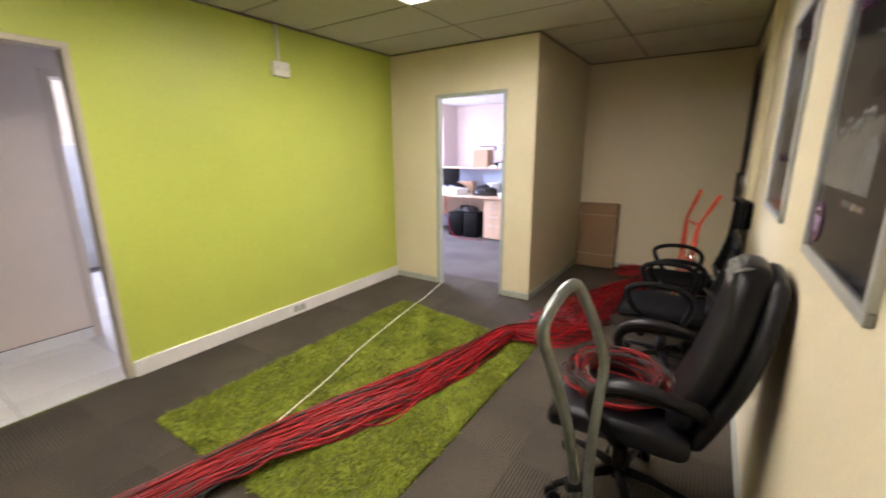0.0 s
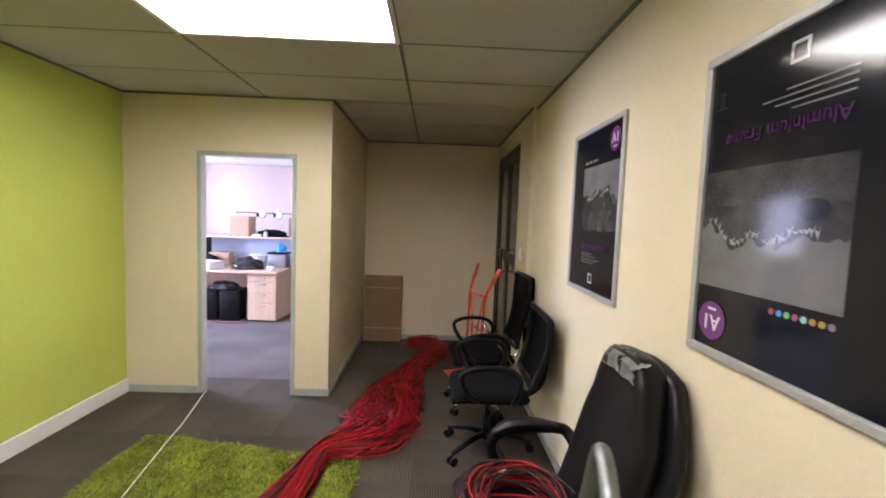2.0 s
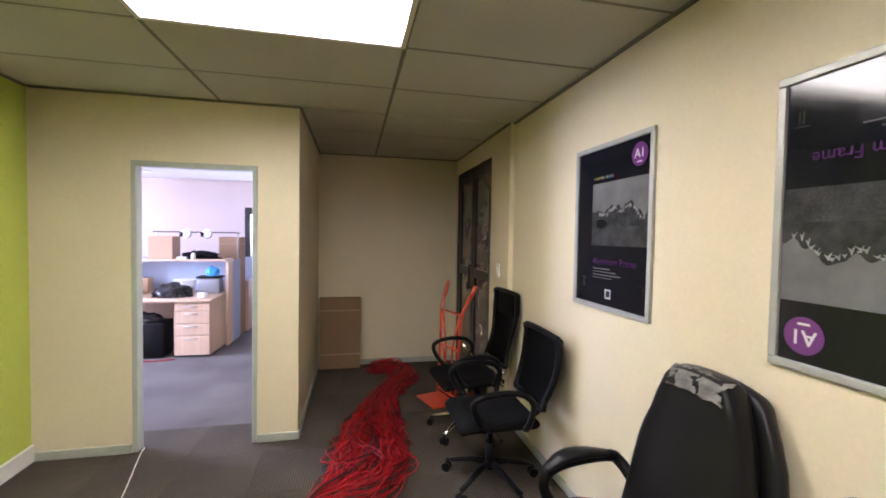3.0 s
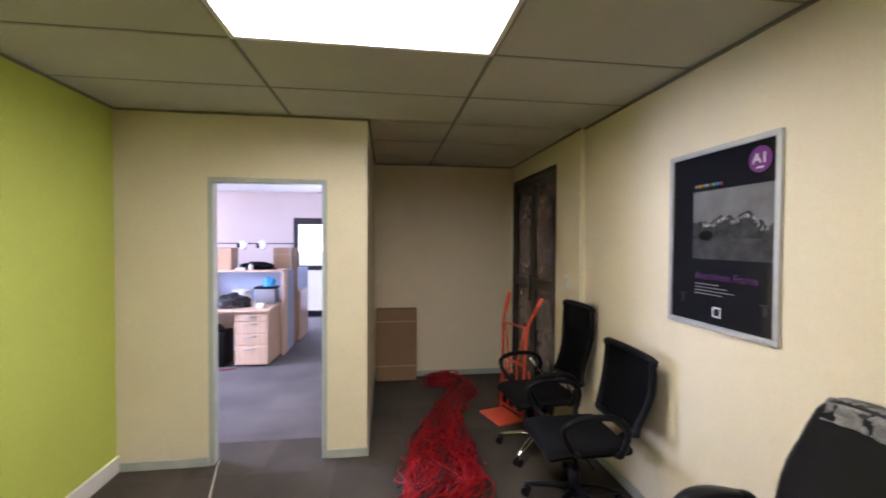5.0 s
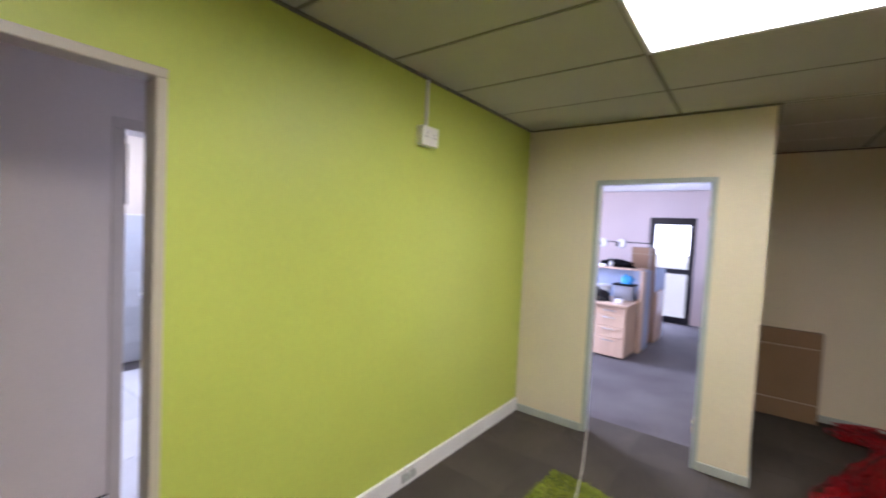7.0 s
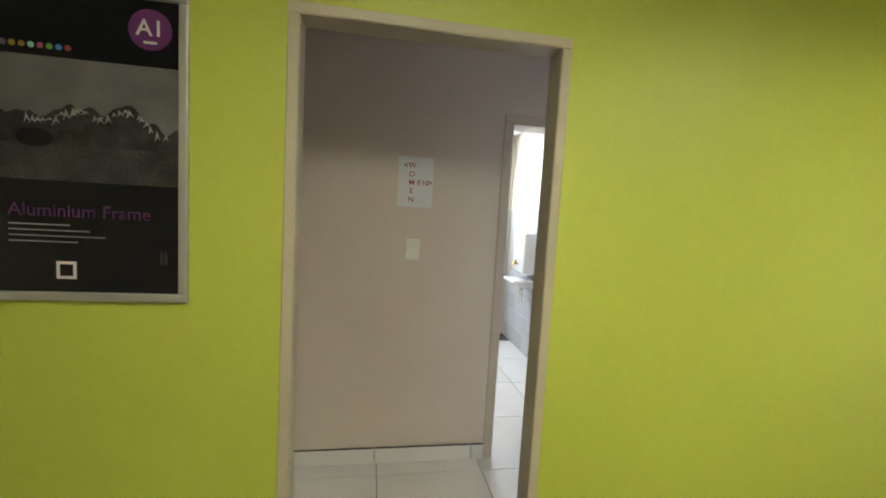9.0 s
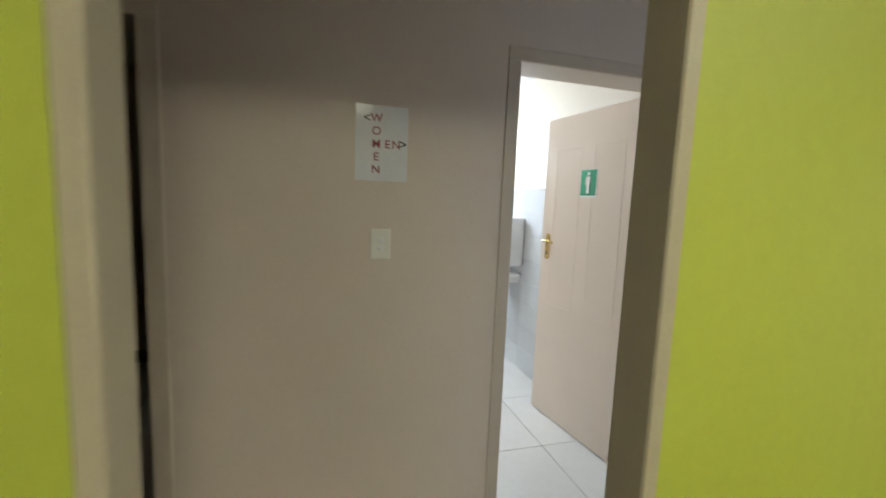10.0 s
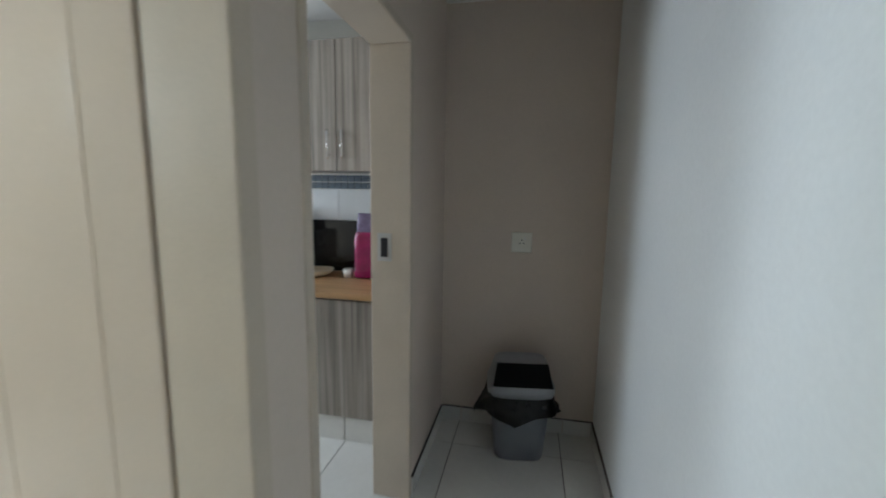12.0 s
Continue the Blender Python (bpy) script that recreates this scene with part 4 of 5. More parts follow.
HALF = [0.15, 0.12, 0.115, 0.15, 0.165, 0.155, 0.135, 0.105, 0.09, 0.22, 0.265, 0.24, 0.195, 0.145, 0.125, 0.14, 0.14, 0.13, 0.10]
FINE = [(p.x, p.y) for p in spline([(x, y, 0) for x, y in LINE], 2)]
HALF = [h for i in range(len(HALF) - 1) for h in (HALF[i], (HALF[i] + HALF[i + 1]) / 2)] + HALF[-1:]
r1, b1 = strands(185, FINE, HALF, 0.085, 0.0054, 5, steps=4)
end_tangle(r1, (0.52, 6.62), 60, 8)
tagged(part("red_cables", r1, REDCABLE, bundle, "tangled red cables"), kind="stuff")
tagged(part("black_cables", b1, BLACKCABLE, bundle, "tangled black cables"), kind="stuff")

cord = thing("white_cord", "thin white cord trailing out of the office doorway", "cord", pose(0, 0, 0))
tape_path([(-1.345, 5.21, 0.006), (-1.325, 5.10, 0.006), (-1.19, 4.60, 0.02), (-1.12, 4.30, 0.04), (-0.94, 3.45, 0.042), (-0.80, 2.95, 0.04), (-0.66, 2.40, 0.05), (-0.56, 2.05, 0.02), (-0.50, 1.85, 0.006), (-0.46, 1.3, 0.006)], 0.0036, cord, "cord", WHITECABLE)


def shag_rug():
    t = thing("rug", "lime green shaggy rug lying on the carpet", "rug", pose(-0.58, 2.17, 0))
    w = 0.75

    def length(x):
        """The rug lies slightly skewed, longer along one side."""
        return 2.28 - 0.17 * (x + 0.75)
    bm = boxes((-w, w, 0, 1, 0.0, 0.012))
    for v in bm.verts:
        v.co.y *= length(v.co.x)
    part("backing", bm, RUGBACK, t)
    rng = np.random.default_rng(4)
    n = 42000
    base = np.stack([rng.uniform(-w - 0.004, w + 0.004, n), rng.uniform(0, 1, n), np.full(n, 0.010)], 1)
    base[:, 1] *= length(base[:, 0])
    patch = np.sin(base[:, 0] * 17 + np.sin(base[:, 1] * 13) * 2) * np.sin(base[:, 1] * 19 + np.sin(base[:, 0] * 11) * 2)
    lean = rng.normal(0, 0.014, (n, 2)) + 0.011 * np.stack([patch, np.cos(base[:, 0] * 15 + base[:, 1] * 9)], 1)
    tall = rng.uniform(0.012, 0.024, n)
    a = rng.uniform(0, 6.283, n)
    sd = np.stack([np.cos(a), np.sin(a), np.zeros(n)], 1) * 0.0036
    mid = base + np.concatenate([lean * 0.45, (tall * 0.65)[:, None]], 1)
    tip = base + np.concatenate([lean * 1.25, tall[:, None]], 1)
    verts = np.stack([base - sd, base + sd, mid + sd, mid - sd, tip], 1).reshape(-1, 3)
    faces = []
    for i in range(n):
        k = i * 5
        faces += [(k, k + 1, k + 2, k + 3), (k + 3, k + 2, k + 4)]
    me = bpy.data.meshes.new("pile")
    me.from_pydata(verts.tolist(), [], faces)
    me.materials.append(RUG)
    ob = new("pile", me)
    ob.parent = t
    tagged(ob, "long green pile", kind="stuff")
    return t


shag_rug()

coil = thing("cable_coil", "loose coil of red, black and white cables on the chair seat", "cables", pose(0.93, 3.06, 0.525))
rc = random.Random(11)
for name, material, count, r in (("red_loops", REDCABLE, 16, 0.0045), ("black_loops", BLACKCABLE, 14, 0.0045), ("white_loops", WHITECABLE, 3, 0.005)):
    bm = bmesh.new()
    for k in range(count):
        ra, rb = rc.uniform(0.13, 0.21), rc.uniform(0.13, 0.21)
        ox, oy, oz = rc.uniform(-0.03, 0.03), rc.uniform(-0.03, 0.03), rc.uniform(0, 0.055)
        ph, tl = rc.uniform(0, 6.3), rc.uniform(-0.03, 0.05)
        pts = [Vector((ox + ra * math.cos(ph + q), oy + rb * math.sin(ph + q), oz + tl * (1 + math.sin(q + ph)) * 0.5 + 0.008 + 0.006 * math.sin(3 * q + k))) for q in (6.0 * j / 26 for j in range(27))]
        tube(bm, pts, r, 5)
    tagged(part(name, bm, material, coil), kind="stuff")


def grey_trolley():
    """Flatbed trolley with a bent tube handle, parked beside the executive chair."""
    t = thing("platform_trolley", "grey steel trolley with a bent tube push handle", "trolley", pose(0.96, 2.28, 0))
    hd = spline([(0.02, 0.10, 0.16), (-0.02, 0.16, 0.42), (-0.048, 0.10, 0.73), (-0.070, 0.015, 0.93), (-0.086, -0.045, 1.065), (-0.080, -0.025, 1.125), (-0.061, 0.049, 1.168), (-0.047, 0.105, 1.150), (-0.023, 0.190, 1.035), (-0.003, 0.270, 0.905), (0.0, 0.278, 0.84), (-0.004, 0.268, 0.76), (-0.010, 0.245, 0.60), (-0.009, 0.25, 0.42), (0.02, 0.26, 0.16)], 6)
    part("handle", tube(bmesh.new(), hd, 0.0155, 12), STEEL, t, "bent galvanised tube handle")
    part("deck", boxes((-0.16, 0.20, -0.06, 0.38, 0.13, 0.165), r=0.008), STEEL, t)
    for x in (-0.11, 0.15):
        for y in (0.0, 0.32):
            bm = cyl(bmesh.new(), (x - 0.015, y, 0.05), (x + 0.015, y, 0.05), 0.05, n=18)
            box(bm, x - 0.022, x + 0.022, y - 0.02, y + 0.02, 0.09, 0.13)
            part("wheel", bm, BLACKPLASTIC, t)
    for z in (0.44, 0.52):
        part("clamp_knob", cyl(bmesh.new(), (-0.012, 0.155, z), (-0.05, 0.13, z), 0.018), BLACKPLASTIC, t)
    return t


grey_trolley()


def hand_truck():
    """Orange sack truck; its toe plate points along -y, leaning back along +y."""
    t = thing("hand_truck", "orange-red steel hand truck leaning by the dark door", "hand truck", pose(1.02, 5.73, 0, 0, 0, -72))
    w = 0.17
    for sx in (-1, 1):
        bm = tube(bmesh.new(), spline([(sx * w, 0.0, 0.02), (sx * w, 0.015, 0.35), (sx * w * 1.04, 0.03, 0.66), (sx * w * 1.10, 0.04, 0.84), (sx * w * 1.28, 0.09, 0.98)], 6), 0.0145, 10)
        up_ = part("upright", bm, ORANGE, t)
        part("grip", cyl(bmesh.new(), (sx * w * 1.26, 0.085, 0.965), (sx * w * 1.46, 0.15, 1.115), 0.019), ORANGE, up_)
    for z in (0.06, 0.28, 0.50, 0.84):
        y = 0.045 * z
        part("crossbar", cyl(bmesh.new(), (-w * 1.05, y, z), (w * 1.05, y, z), 0.011), ORANGE, t)
    for sx in (-1, 1):
        part("slat", tube(bmesh.new(), [Vector((sx * 0.06, 0.004, 0.06)), Vector((sx * 0.06, 0.022, 0.50)), Vector((sx * 0.15, 0.037, 0.83))], 0.009, 8), ORANGE, t)
    part("toe_plate", boxes((-0.175, 0.175, -0.24, 0.02, 0.004, 0.014), r=0.002, seg=1), ORANGE, t, "flat orange toe plate")
    for sx in (-1, 1):
        bm = cyl(bmesh.new(), (sx * 0.20, 0.12, 0.10), (sx * 0.245, 0.12, 0.10), 0.10, n=22)
        wh = part("wheel", bm, BLACKPLASTIC, t)
        part("hub", cyl(bmesh.new(), (sx * 0.198, 0.12, 0.10), (sx * 0.25, 0.12, 0.10), 0.04), ORANGE, wh)
        part("strut", tube(bmesh.new(), [Vector((sx * 0.18, 0.12, 0.10)), Vector((sx * 0.18, 0.06, 0.45))], 0.010, 8), ORANGE, t)
    part("axle", cyl(bmesh.new(), (-0.20, 0.12, 0.10), (0.20, 0.12, 0.10), 0.010), STEEL, t)
    return t


hand_truck()


def carton(label, m, w, d, h, material, bands=(), top=True):
    """A closed carton with flap seam and bands of tape; stands on z = 0, centred."""
    t = thing("cardboard_box", label, "box", m)
    part("carton", box(bmesh.new(), -w / 2, w / 2, -d / 2, d / 2, 0, h, r=0.004, seg=1), material, t)
    for z in bands:
        bm = boxes((-w / 2 - 0.001, w / 2 + 0.001, -d / 2 - 0.0015, -d / 2 + 0.001, z - 0.004, z + 0.004), (w / 2 - 0.001, w / 2 + 0.0015, -d / 2, d / 2, z - 0.004, z + 0.004))
        part("strap", bm, TAPE, t, "pale strapping")
    if top:
        part("flap_seam", boxes((-w / 2, w / 2, -0.002, 0.002, h - 0.001, h + 0.0012)), BLACKINK, t)
    return t


carton("flat brown cardboard carton standing against the recess wall", pose(-0.02, 6.845, 0, -3), 0.47, 0.12, 0.83, CARD, (0.17, 0.68))


# ---- lobby ----
sign = thing("paper_sign", "laminated paper sign pointing to the washrooms", "sign", pose(LX0, 1.918, 1.676, 0, 0, 90))
part("sheet", boxes((-0.1, 0.1, -0.003, -0.001, -0.14, 0.14)), PAPER, sign)
part("tape", boxes((-0.1, 0.1, -0.0042, -0.003, 0.105, 0.142)), PAPER, sign, "clear tape across the top")
for i, c in enumerate("WOMEN"):
    words("letter", c, 0.043, REDINK, sign, -0.022, -0.0048, 0.094 - 0.048 * i)
for i, c in enumerate("EN"):
    words("letter", c, 0.043, REDINK, sign, 0.020 + 0.034 * i, -0.0048, -0.002)
words("arrow", ">", 0.055, BLACKINK, sign, 0.080, -0.0048, 0.0)
words("arrow", "<", 0.045, BLACKINK, sign, -0.058, -0.0048, 0.092)
wall_box("light_switch", "ivory double light switch under the paper sign", "light switch", pose(LX0, 1.920, 1.292, 0, 0, 90), 0.078, 0.118, 0.012, "switch")
wall_box("wall_socket", "white single socket on the lobby end wall", "socket", pose(-2.56, EY, 1.178, 0, 0, 0), 0.12, 0.12, 0.010, "single")


def swing_bin():
    """Tapered bin with a swing lid and a liner folded over its rim."""
    t = thing("waste_bin", "grey plastic swing-lid bin with black liner", "bin", pose(-2.535, 4.90, 0, 0, 0, 8) @ Matrix.Diagonal((1.12, 1.12, 1.0, 1)))

    def ring(bm, w, d, z, n=24, jitter=0.0):
        vs = []
        for k in range(n):
            a = 2 * math.pi * k / n
            q = 4.5
            c, s_ = math.cos(a), math.sin(a)
            rr = (abs(c) ** q + abs(s_) ** q) ** (-1 / q)
            vs.append(bm.verts.new((c * rr * w + random.uniform(-jitter, jitter), s_ * rr * d + random.uniform(-jitter, jitter), z + random.uniform(-jitter, jitter) * 2)))
        return vs

    def skin(bm, rings, cap0=True, cap1=True):
        for a, b in zip(rings, rings[1:]):
            for k in range(len(a)):
                bm.faces.new((a[k], a[(k + 1) % len(a)], b[(k + 1) % len(a)], b[k])).smooth = True
        if cap0:
            bm.faces.new(rings[0][::-1])
        if cap1:
            bm.faces.new(rings[-1])
        return bm
    bm = bmesh.new()
    part("body", skin(bm, [ring(bm, w, d, z) for w, d, z in ((0.118, 0.098, 0), (0.122, 0.102, 0.012), (0.150, 0.125, 0.385))]), BINGREY, t)
    bm = bmesh.new()
    rs = [ring(bm, w, d, z, 36, 0.005) for w, d, z in ((0.158, 0.133, 0.40), (0.162, 0.137, 0.37), (0.168, 0.142, 0.33), (0.178, 0.146, 0.285))]
    for k, v in enumerate(rs[-1]):
        v.co.z -= 0.055 * max(0, math.sin(k * 0.55)) + (0.05 if 12 < k < 20 else 0)
        v.co.x -= 0.05 if 15 < k < 21 else 0
        v.co.x += 0.02 if k < 3 or k > 33 else 0
    skin(bm, rs, False, False)
    bmesh.ops.solidify(bm, geom=bm.faces[:], thickness=0.002)
    part("liner", bm, BAGBLACK, t, "black liner folded over the rim")
    bm = bmesh.new()
    part("rim", skin(bm, [ring(bm, w, d, z) for w, d, z in ((0.163, 0.138, 0.385), (0.163, 0.138, 0.425), (0.150, 0.120, 0.455), (0.128, 0.085, 0.545), (0.118, 0.070, 0.555))]), BINLID, t)
    bm = bmesh.new()
    for pts in ([(-0.142, -0.1285, 0.444), (0.142, -0.1285, 0.444), (0.122, -0.0850, 0.560), (-0.122, -0.0850, 0.560)],):
        v = [bm.verts.new(p) for p in pts]
        bm.faces.new(v)
    bmesh.ops.solidify(bm, geom=bm.faces[:], thickness=0.006)
    part("flap", bm, BLACKPLASTIC, t, "black swing flap")
    return t


swing_bin()


# ---- washroom ----
def washroom_fittings():
    t = thing("wash_basin", "small white ceramic basin with splashback and tap", "basin", pose(-4.86, 3.402, 0, 0, 0, 0))
    part("splashback", boxes((-0.17, 0.17, -0.16, 0, 0.93, 1.36), r=0.02, seg=3), CERAMIC, t)
    bm = box(bmesh.new(), -0.17, 0.17, -0.27, 0, 0.77, 0.86, r=0.03, seg=3)
    for v in bm.verts:
        if v.co.z < 0.80:
            v.co.x *= 0.75
            v.co.y *= 0.7
    part("bowl", bm, CERAMIC, t)
    part("outlet", cyl(bmesh.new(), (0, -0.10, 0.60), (0, -0.10, 0.78), 0.022), CHROME, t)
    bm = tube(bmesh.new(), spline([(0, -0.155, 1.02), (0, -0.20, 1.025), (0, -0.225, 1.0), (0, -0.23, 0.96)], 5), 0.011, 8)
    cyl(bm, (0, -0.19, 1.02), (0.0, -0.19, 1.065), 0.013)
    part("tap", bm, BRASS, t, "aged brass tap")


washroom_fittings()


# ---- kitchen ----
def handle_bar(parent, x, y, z0, z1):
    bm = cyl(bmesh.new(), (x, y - 0.030, z0), (x, y - 0.030, z1), 0.006)
    for z in (z0 + 0.025, z1 - 0.025):
        cyl(bm, (x, y, z), (x, y - 0.030, z), 0.004)
    part("handle", bm, CHROME, parent, "slim steel bar handle")


KF = 4.722


def base_unit(x0, x1, doors):
    t = thing("kitchen_base_cabinet", "grey oak kitchen base cabinet with bar handles", "cabinet", pose(0, 0, 0), "grey oak kitchen cabinets")
    part("body", boxes((x0 + 0.001, x1 - 0.001, KF + 0.02, 5.29, 0.155, 0.865)), GREYWOOD, t)
    if doors:
        w = (x1 - x0) / doors
        for i in range(doors):
            d = part("door", boxes((x0 + w * i + 0.002, x0 + w * (i + 1) - 0.002, KF, KF + 0.018, 0.16, 0.86), r=0.002, seg=1), GREYWOOD, t)
            handle_bar(d, x0 + w * i + (0.05 if i % 2 == 0 else w - 0.05), KF, 0.64, 0.80)
    else:
        for i in range(4):
            z = 0.16 + 0.175 * i
            d = part("drawer", boxes((x0 + 0.002, x1 - 0.002, KF, KF + 0.018, z, z + 0.171), r=0.002, seg=1), GREYWOOD, t)
            bm = cyl(bmesh.new(), ((x0 + x1) / 2 - 0.09, KF - 0.03, z + 0.12), ((x0 + x1) / 2 + 0.09, KF - 0.03, z + 0.12), 0.006)
            for x in ((x0 + x1) / 2 - 0.07, (x0 + x1) / 2 + 0.07):
                cyl(bm, (x, KF, z + 0.12), (x, KF - 0.03, z + 0.12), 0.004)
            part("handle", bm, CHROME, d)
    return t


base_unit(-3.735, -3.215, 1)
base_unit(-4.255, -3.735, 0)
base_unit(-5.29, -4.255, 2)
pl = tagged(new("cabinet_plinth"), "white tiled plinth below the kitchen cabinets", "plinth", kind="structure")
for a, b in ((-3.53, -3.215), (-4.14, -3.536), (-4.75, -4.146), (-5.29, -4.756)):
    part("tile", boxes((a, b, 4.742, 4.754, 0, 0.152), r=0.002, seg=1), TILE, pl)
top = thing("worktop", "oak laminate kitchen worktop with rounded edge", "worktop", pose(0, 0, 0))
part("slab", box(bmesh.new(), -5.68, -3.21, KF - 0.022, 5.288, 0.868, 0.905, r=0.012, seg=3), WORKTOP, top)


def wall_unit(x0, x1):
    t = thing("kitchen_wall_cabinet", "grey oak kitchen wall cabinet with two doors", "cabinet", pose(0, 0, 0), "grey oak wall cabinets")
    y = 4.97
    part("body", boxes((x0 + 0.001, x1 - 0.001, y + 0.02, 5.295, 1.58, 2.33)), GREYWOOD, t)
    m = (x0 + x1) / 2
    for a, b, hx in ((x0, m, m - 0.045), (m, x1, m + 0.045)):
        d = part("door", boxes((a + 0.002, b - 0.002, y, y + 0.018, 1.582, 2.328), r=0.002, seg=1), GREYWOOD, t)
        handle_bar(d, hx, y, 1.65, 1.82)


wall_unit(-4.02, -3.30)
wall_unit(-4.74, -4.02)
splash = tagged(new("kitchen_splashback"), "pale tiled splashback with slate mosaic band", "splashback", kind="structure")
for i in range(8):
    part("tile", boxes((-3.21 - 0.30 * (i + 1) + 0.002, -3.21 - 0.30 * i, 5.290, 5.2995, 1.262, 1.472), r=0.001, seg=1), WTILE, splash)
    part("dark_panel", boxes((-3.21 - 0.30 * (i + 1), -3.21 - 0.30 * i, 5.292, 5.2995, 0.906, 1.26)), DARKGLASS, splash)
mosaic = mesh_of("mosaic_tile", boxes((-0.022, 0.022, 0, 0.008, -0.022, 0.022), r=0.001, seg=1), MOSAIC)
for i in range(44):
    for j in range(2):
        piece("mosaic_tile", mosaic, splash, pose(-3.235 - 0.048 * i, 5.2905, 1.498 + 0.048 * j))


def packet(m):
    t = thing("packet", "crumpled magenta and lilac plastic packet on the worktop", "packet", m)
    bm = box(bmesh.new(), -0.085, 0.085, -0.05, 0.05, 0, 0.30, r=0.02, seg=2)
    bmesh.ops.subdivide_edges(bm, edges=[e for e in bm.edges if e.calc_length() > 0.08], cuts=5, use_grid_fill=True)
    for v in bm.verts:
        v.co.y *= 1 - 0.55 * (v.co.z / 0.3) ** 2
        v.co += Vector((noise.noise(v.co * 25), noise.noise(v.co * 25 + Vector((5, 0, 0))), 0)) * 0.008
    part("bag", bm, MAGENTA, t)
    bm = box(bmesh.new(), -0.07, 0.07, -0.016, 0.016, 0.29, 0.42, r=0.008, seg=2)
    bmesh.ops.subdivide_edges(bm, edges=[e for e in bm.edges if e.calc_length() > 0.06], cuts=4, use_grid_fill=True)
    for v in bm.verts:
        v.co += Vector((noise.noise(v.co * 30), noise.noise(v.co * 30 + Vector((5, 0, 0))), 0)) * 0.012
    part("top", bm, LILAC, t, "lilac folded packet top")
    return t


packet(pose(-3.53, 5.13, 0.905, 0, 0, 8))
bowl = thing("bowl", "shallow bone-coloured bowl on the worktop", "bowl", pose(-3.88, 5.10, 0.905))
bm = bmesh.new()
prof = [(0.045, 0.0), (0.085, 0.018), (0.11, 0.045), (0.105, 0.046), (0.08, 0.024), (0.0, 0.012)]
rings = [[bm.verts.new((r * math.cos(2 * math.pi * k / 28), r * math.sin(2 * math.pi * k / 28), z)) for k in range(28)] for r, z in prof[:-1]]
for a, b in zip(rings, rings[1:]):
    for k in range(28):
        bm.faces.new((a[k], a[(k + 1) % 28], b[(k + 1) % 28], b[k])).smooth = True
bm.faces.new(rings[0][::-1])
bm.faces.new(rings[-1])
part("dish", bm, BONE, bowl)
cup = thing("cup", "small white cup on the worktop", "cup", pose(-3.67, 5.12, 0.905))
part("body", cyl(bmesh.new(), (0, 0, 0), (0, 0, 0.055), 0.026, 0.034, 20), CERAMIC, cup)
micro = thing("microwave", "silver microwave oven on the worktop", "microwave", pose(-4.23, 5.10, 0.905))
part("case", box(bmesh.new(), -0.23, 0.23, -0.16, 0.17, 0.012, 0.27, r=0.01), SILVER, micro)
part("door", box(bmesh.new(), -0.22, 0.11, -0.172, -0.161, 0.025, 0.258, r=0.004, seg=1), DARKGLASS, micro)
part("handle", box(bmesh.new(), 0.085, 0.10, -0.20, -0.173, 0.05, 0.235, r=0.004, seg=1), SILVER, micro)
part("control_panel", box(bmesh.new(), 0.12, 0.22, -0.170, -0.161, 0.025, 0.258, r=0.003, seg=1), SILVER, micro)
jar = thing("storage_jar", "pale green storage jar on the microwave", "jar", pose(-4.08, 5.10, 1.175))
part("body", cyl(bmesh.new(), (0, 0, 0), (0, 0, 0.13), 0.055, 0.055, 20), WTILE, jar)
part("lid", cyl(bmesh.new(), (0, 0, 0.13), (0, 0, 0.15), 0.058, 0.05, 20), SILVER, jar)
jar2 = thing("coffee_tin", "dark red coffee tin on the microwave", "tin", pose(-4.22, 5.12, 1.175))
part("body", cyl(bmesh.new(), (0, 0, 0), (0, 0, 0.17), 0.05, 0.05, 20), MAGENTA, jar2)
part("lid", cyl(bmesh.new(), (0, 0, 0.17), (0, 0, 0.185), 0.052, 0.052, 20), BLACKPLASTIC, jar2)


# ---- office ----
def pedestal(m):
    t = thing("drawer_pedestal", "pale maple drawer pedestal under the desk", "drawers", m)
    part("carcass", boxes((-0.205, 0.205, 0.018, 0.56, 0.02, 0.70), r=0.002, seg=1), MAPLE, t)
    for z0, z1 in ((0.03, 0.275), (0.28, 0.43), (0.435, 0.585), (0.59, 0.68)):
        d = part("drawer", boxes((-0.203, 0.203, 0, 0.017, z0, z1 - 0.004), r=0.002, seg=1), MAPLE, t)
        bm = cyl(bmesh.new(), (-0.075, -0.028, z1 - 0.035), (0.075, -0.028, z1 - 0.035), 0.007)
        for x in (-0.06, 0.06):
            cyl(bm, (x, 0, z1 - 0.035), (x, -0.028, z1 - 0.035), 0.005)
        part("handle", bm, ALU, d)
    return t


pedestal(pose(-1.845, 7.545, 0, 0, 0, -3))
desk = thing("desk", "pale maple office desk cluttered with equipment", "desk", pose(0, 0, 0))
part("desktop", box(bmesh.new(), -3.95, -1.61, 7.50, 8.36, 0.705, 0.735, r=0.004, seg=1), MAPLE, desk)
part("end_panel", boxes((-3.94, -3.91, 7.52, 8.34, 0, 0.704)), MAPLE, desk)
part("modesty_panel", boxes((-3.90, -2.10, 8.30, 8.318, 0.25, 0.704)), MAPLE, desk)
screen_ = thing("desk_screen", "blue-grey desk screen with maple shelf on top", "partition", pose(0, 0, 0))
part("panel", boxes((-3.95, -1.58, 8.37, 8.42, 0.0, 1.17)), BLUEPANEL, screen_)
part("side_fin", boxes((-1.60, -1.56, 8.30, 8.66, 0.0, 1.165)), BLUEPANEL, screen_)
part("side_cheek", boxes((-1.60, -1.565, 8.06, 8.298, 0.0, 1.168)), MAPLE, screen_)
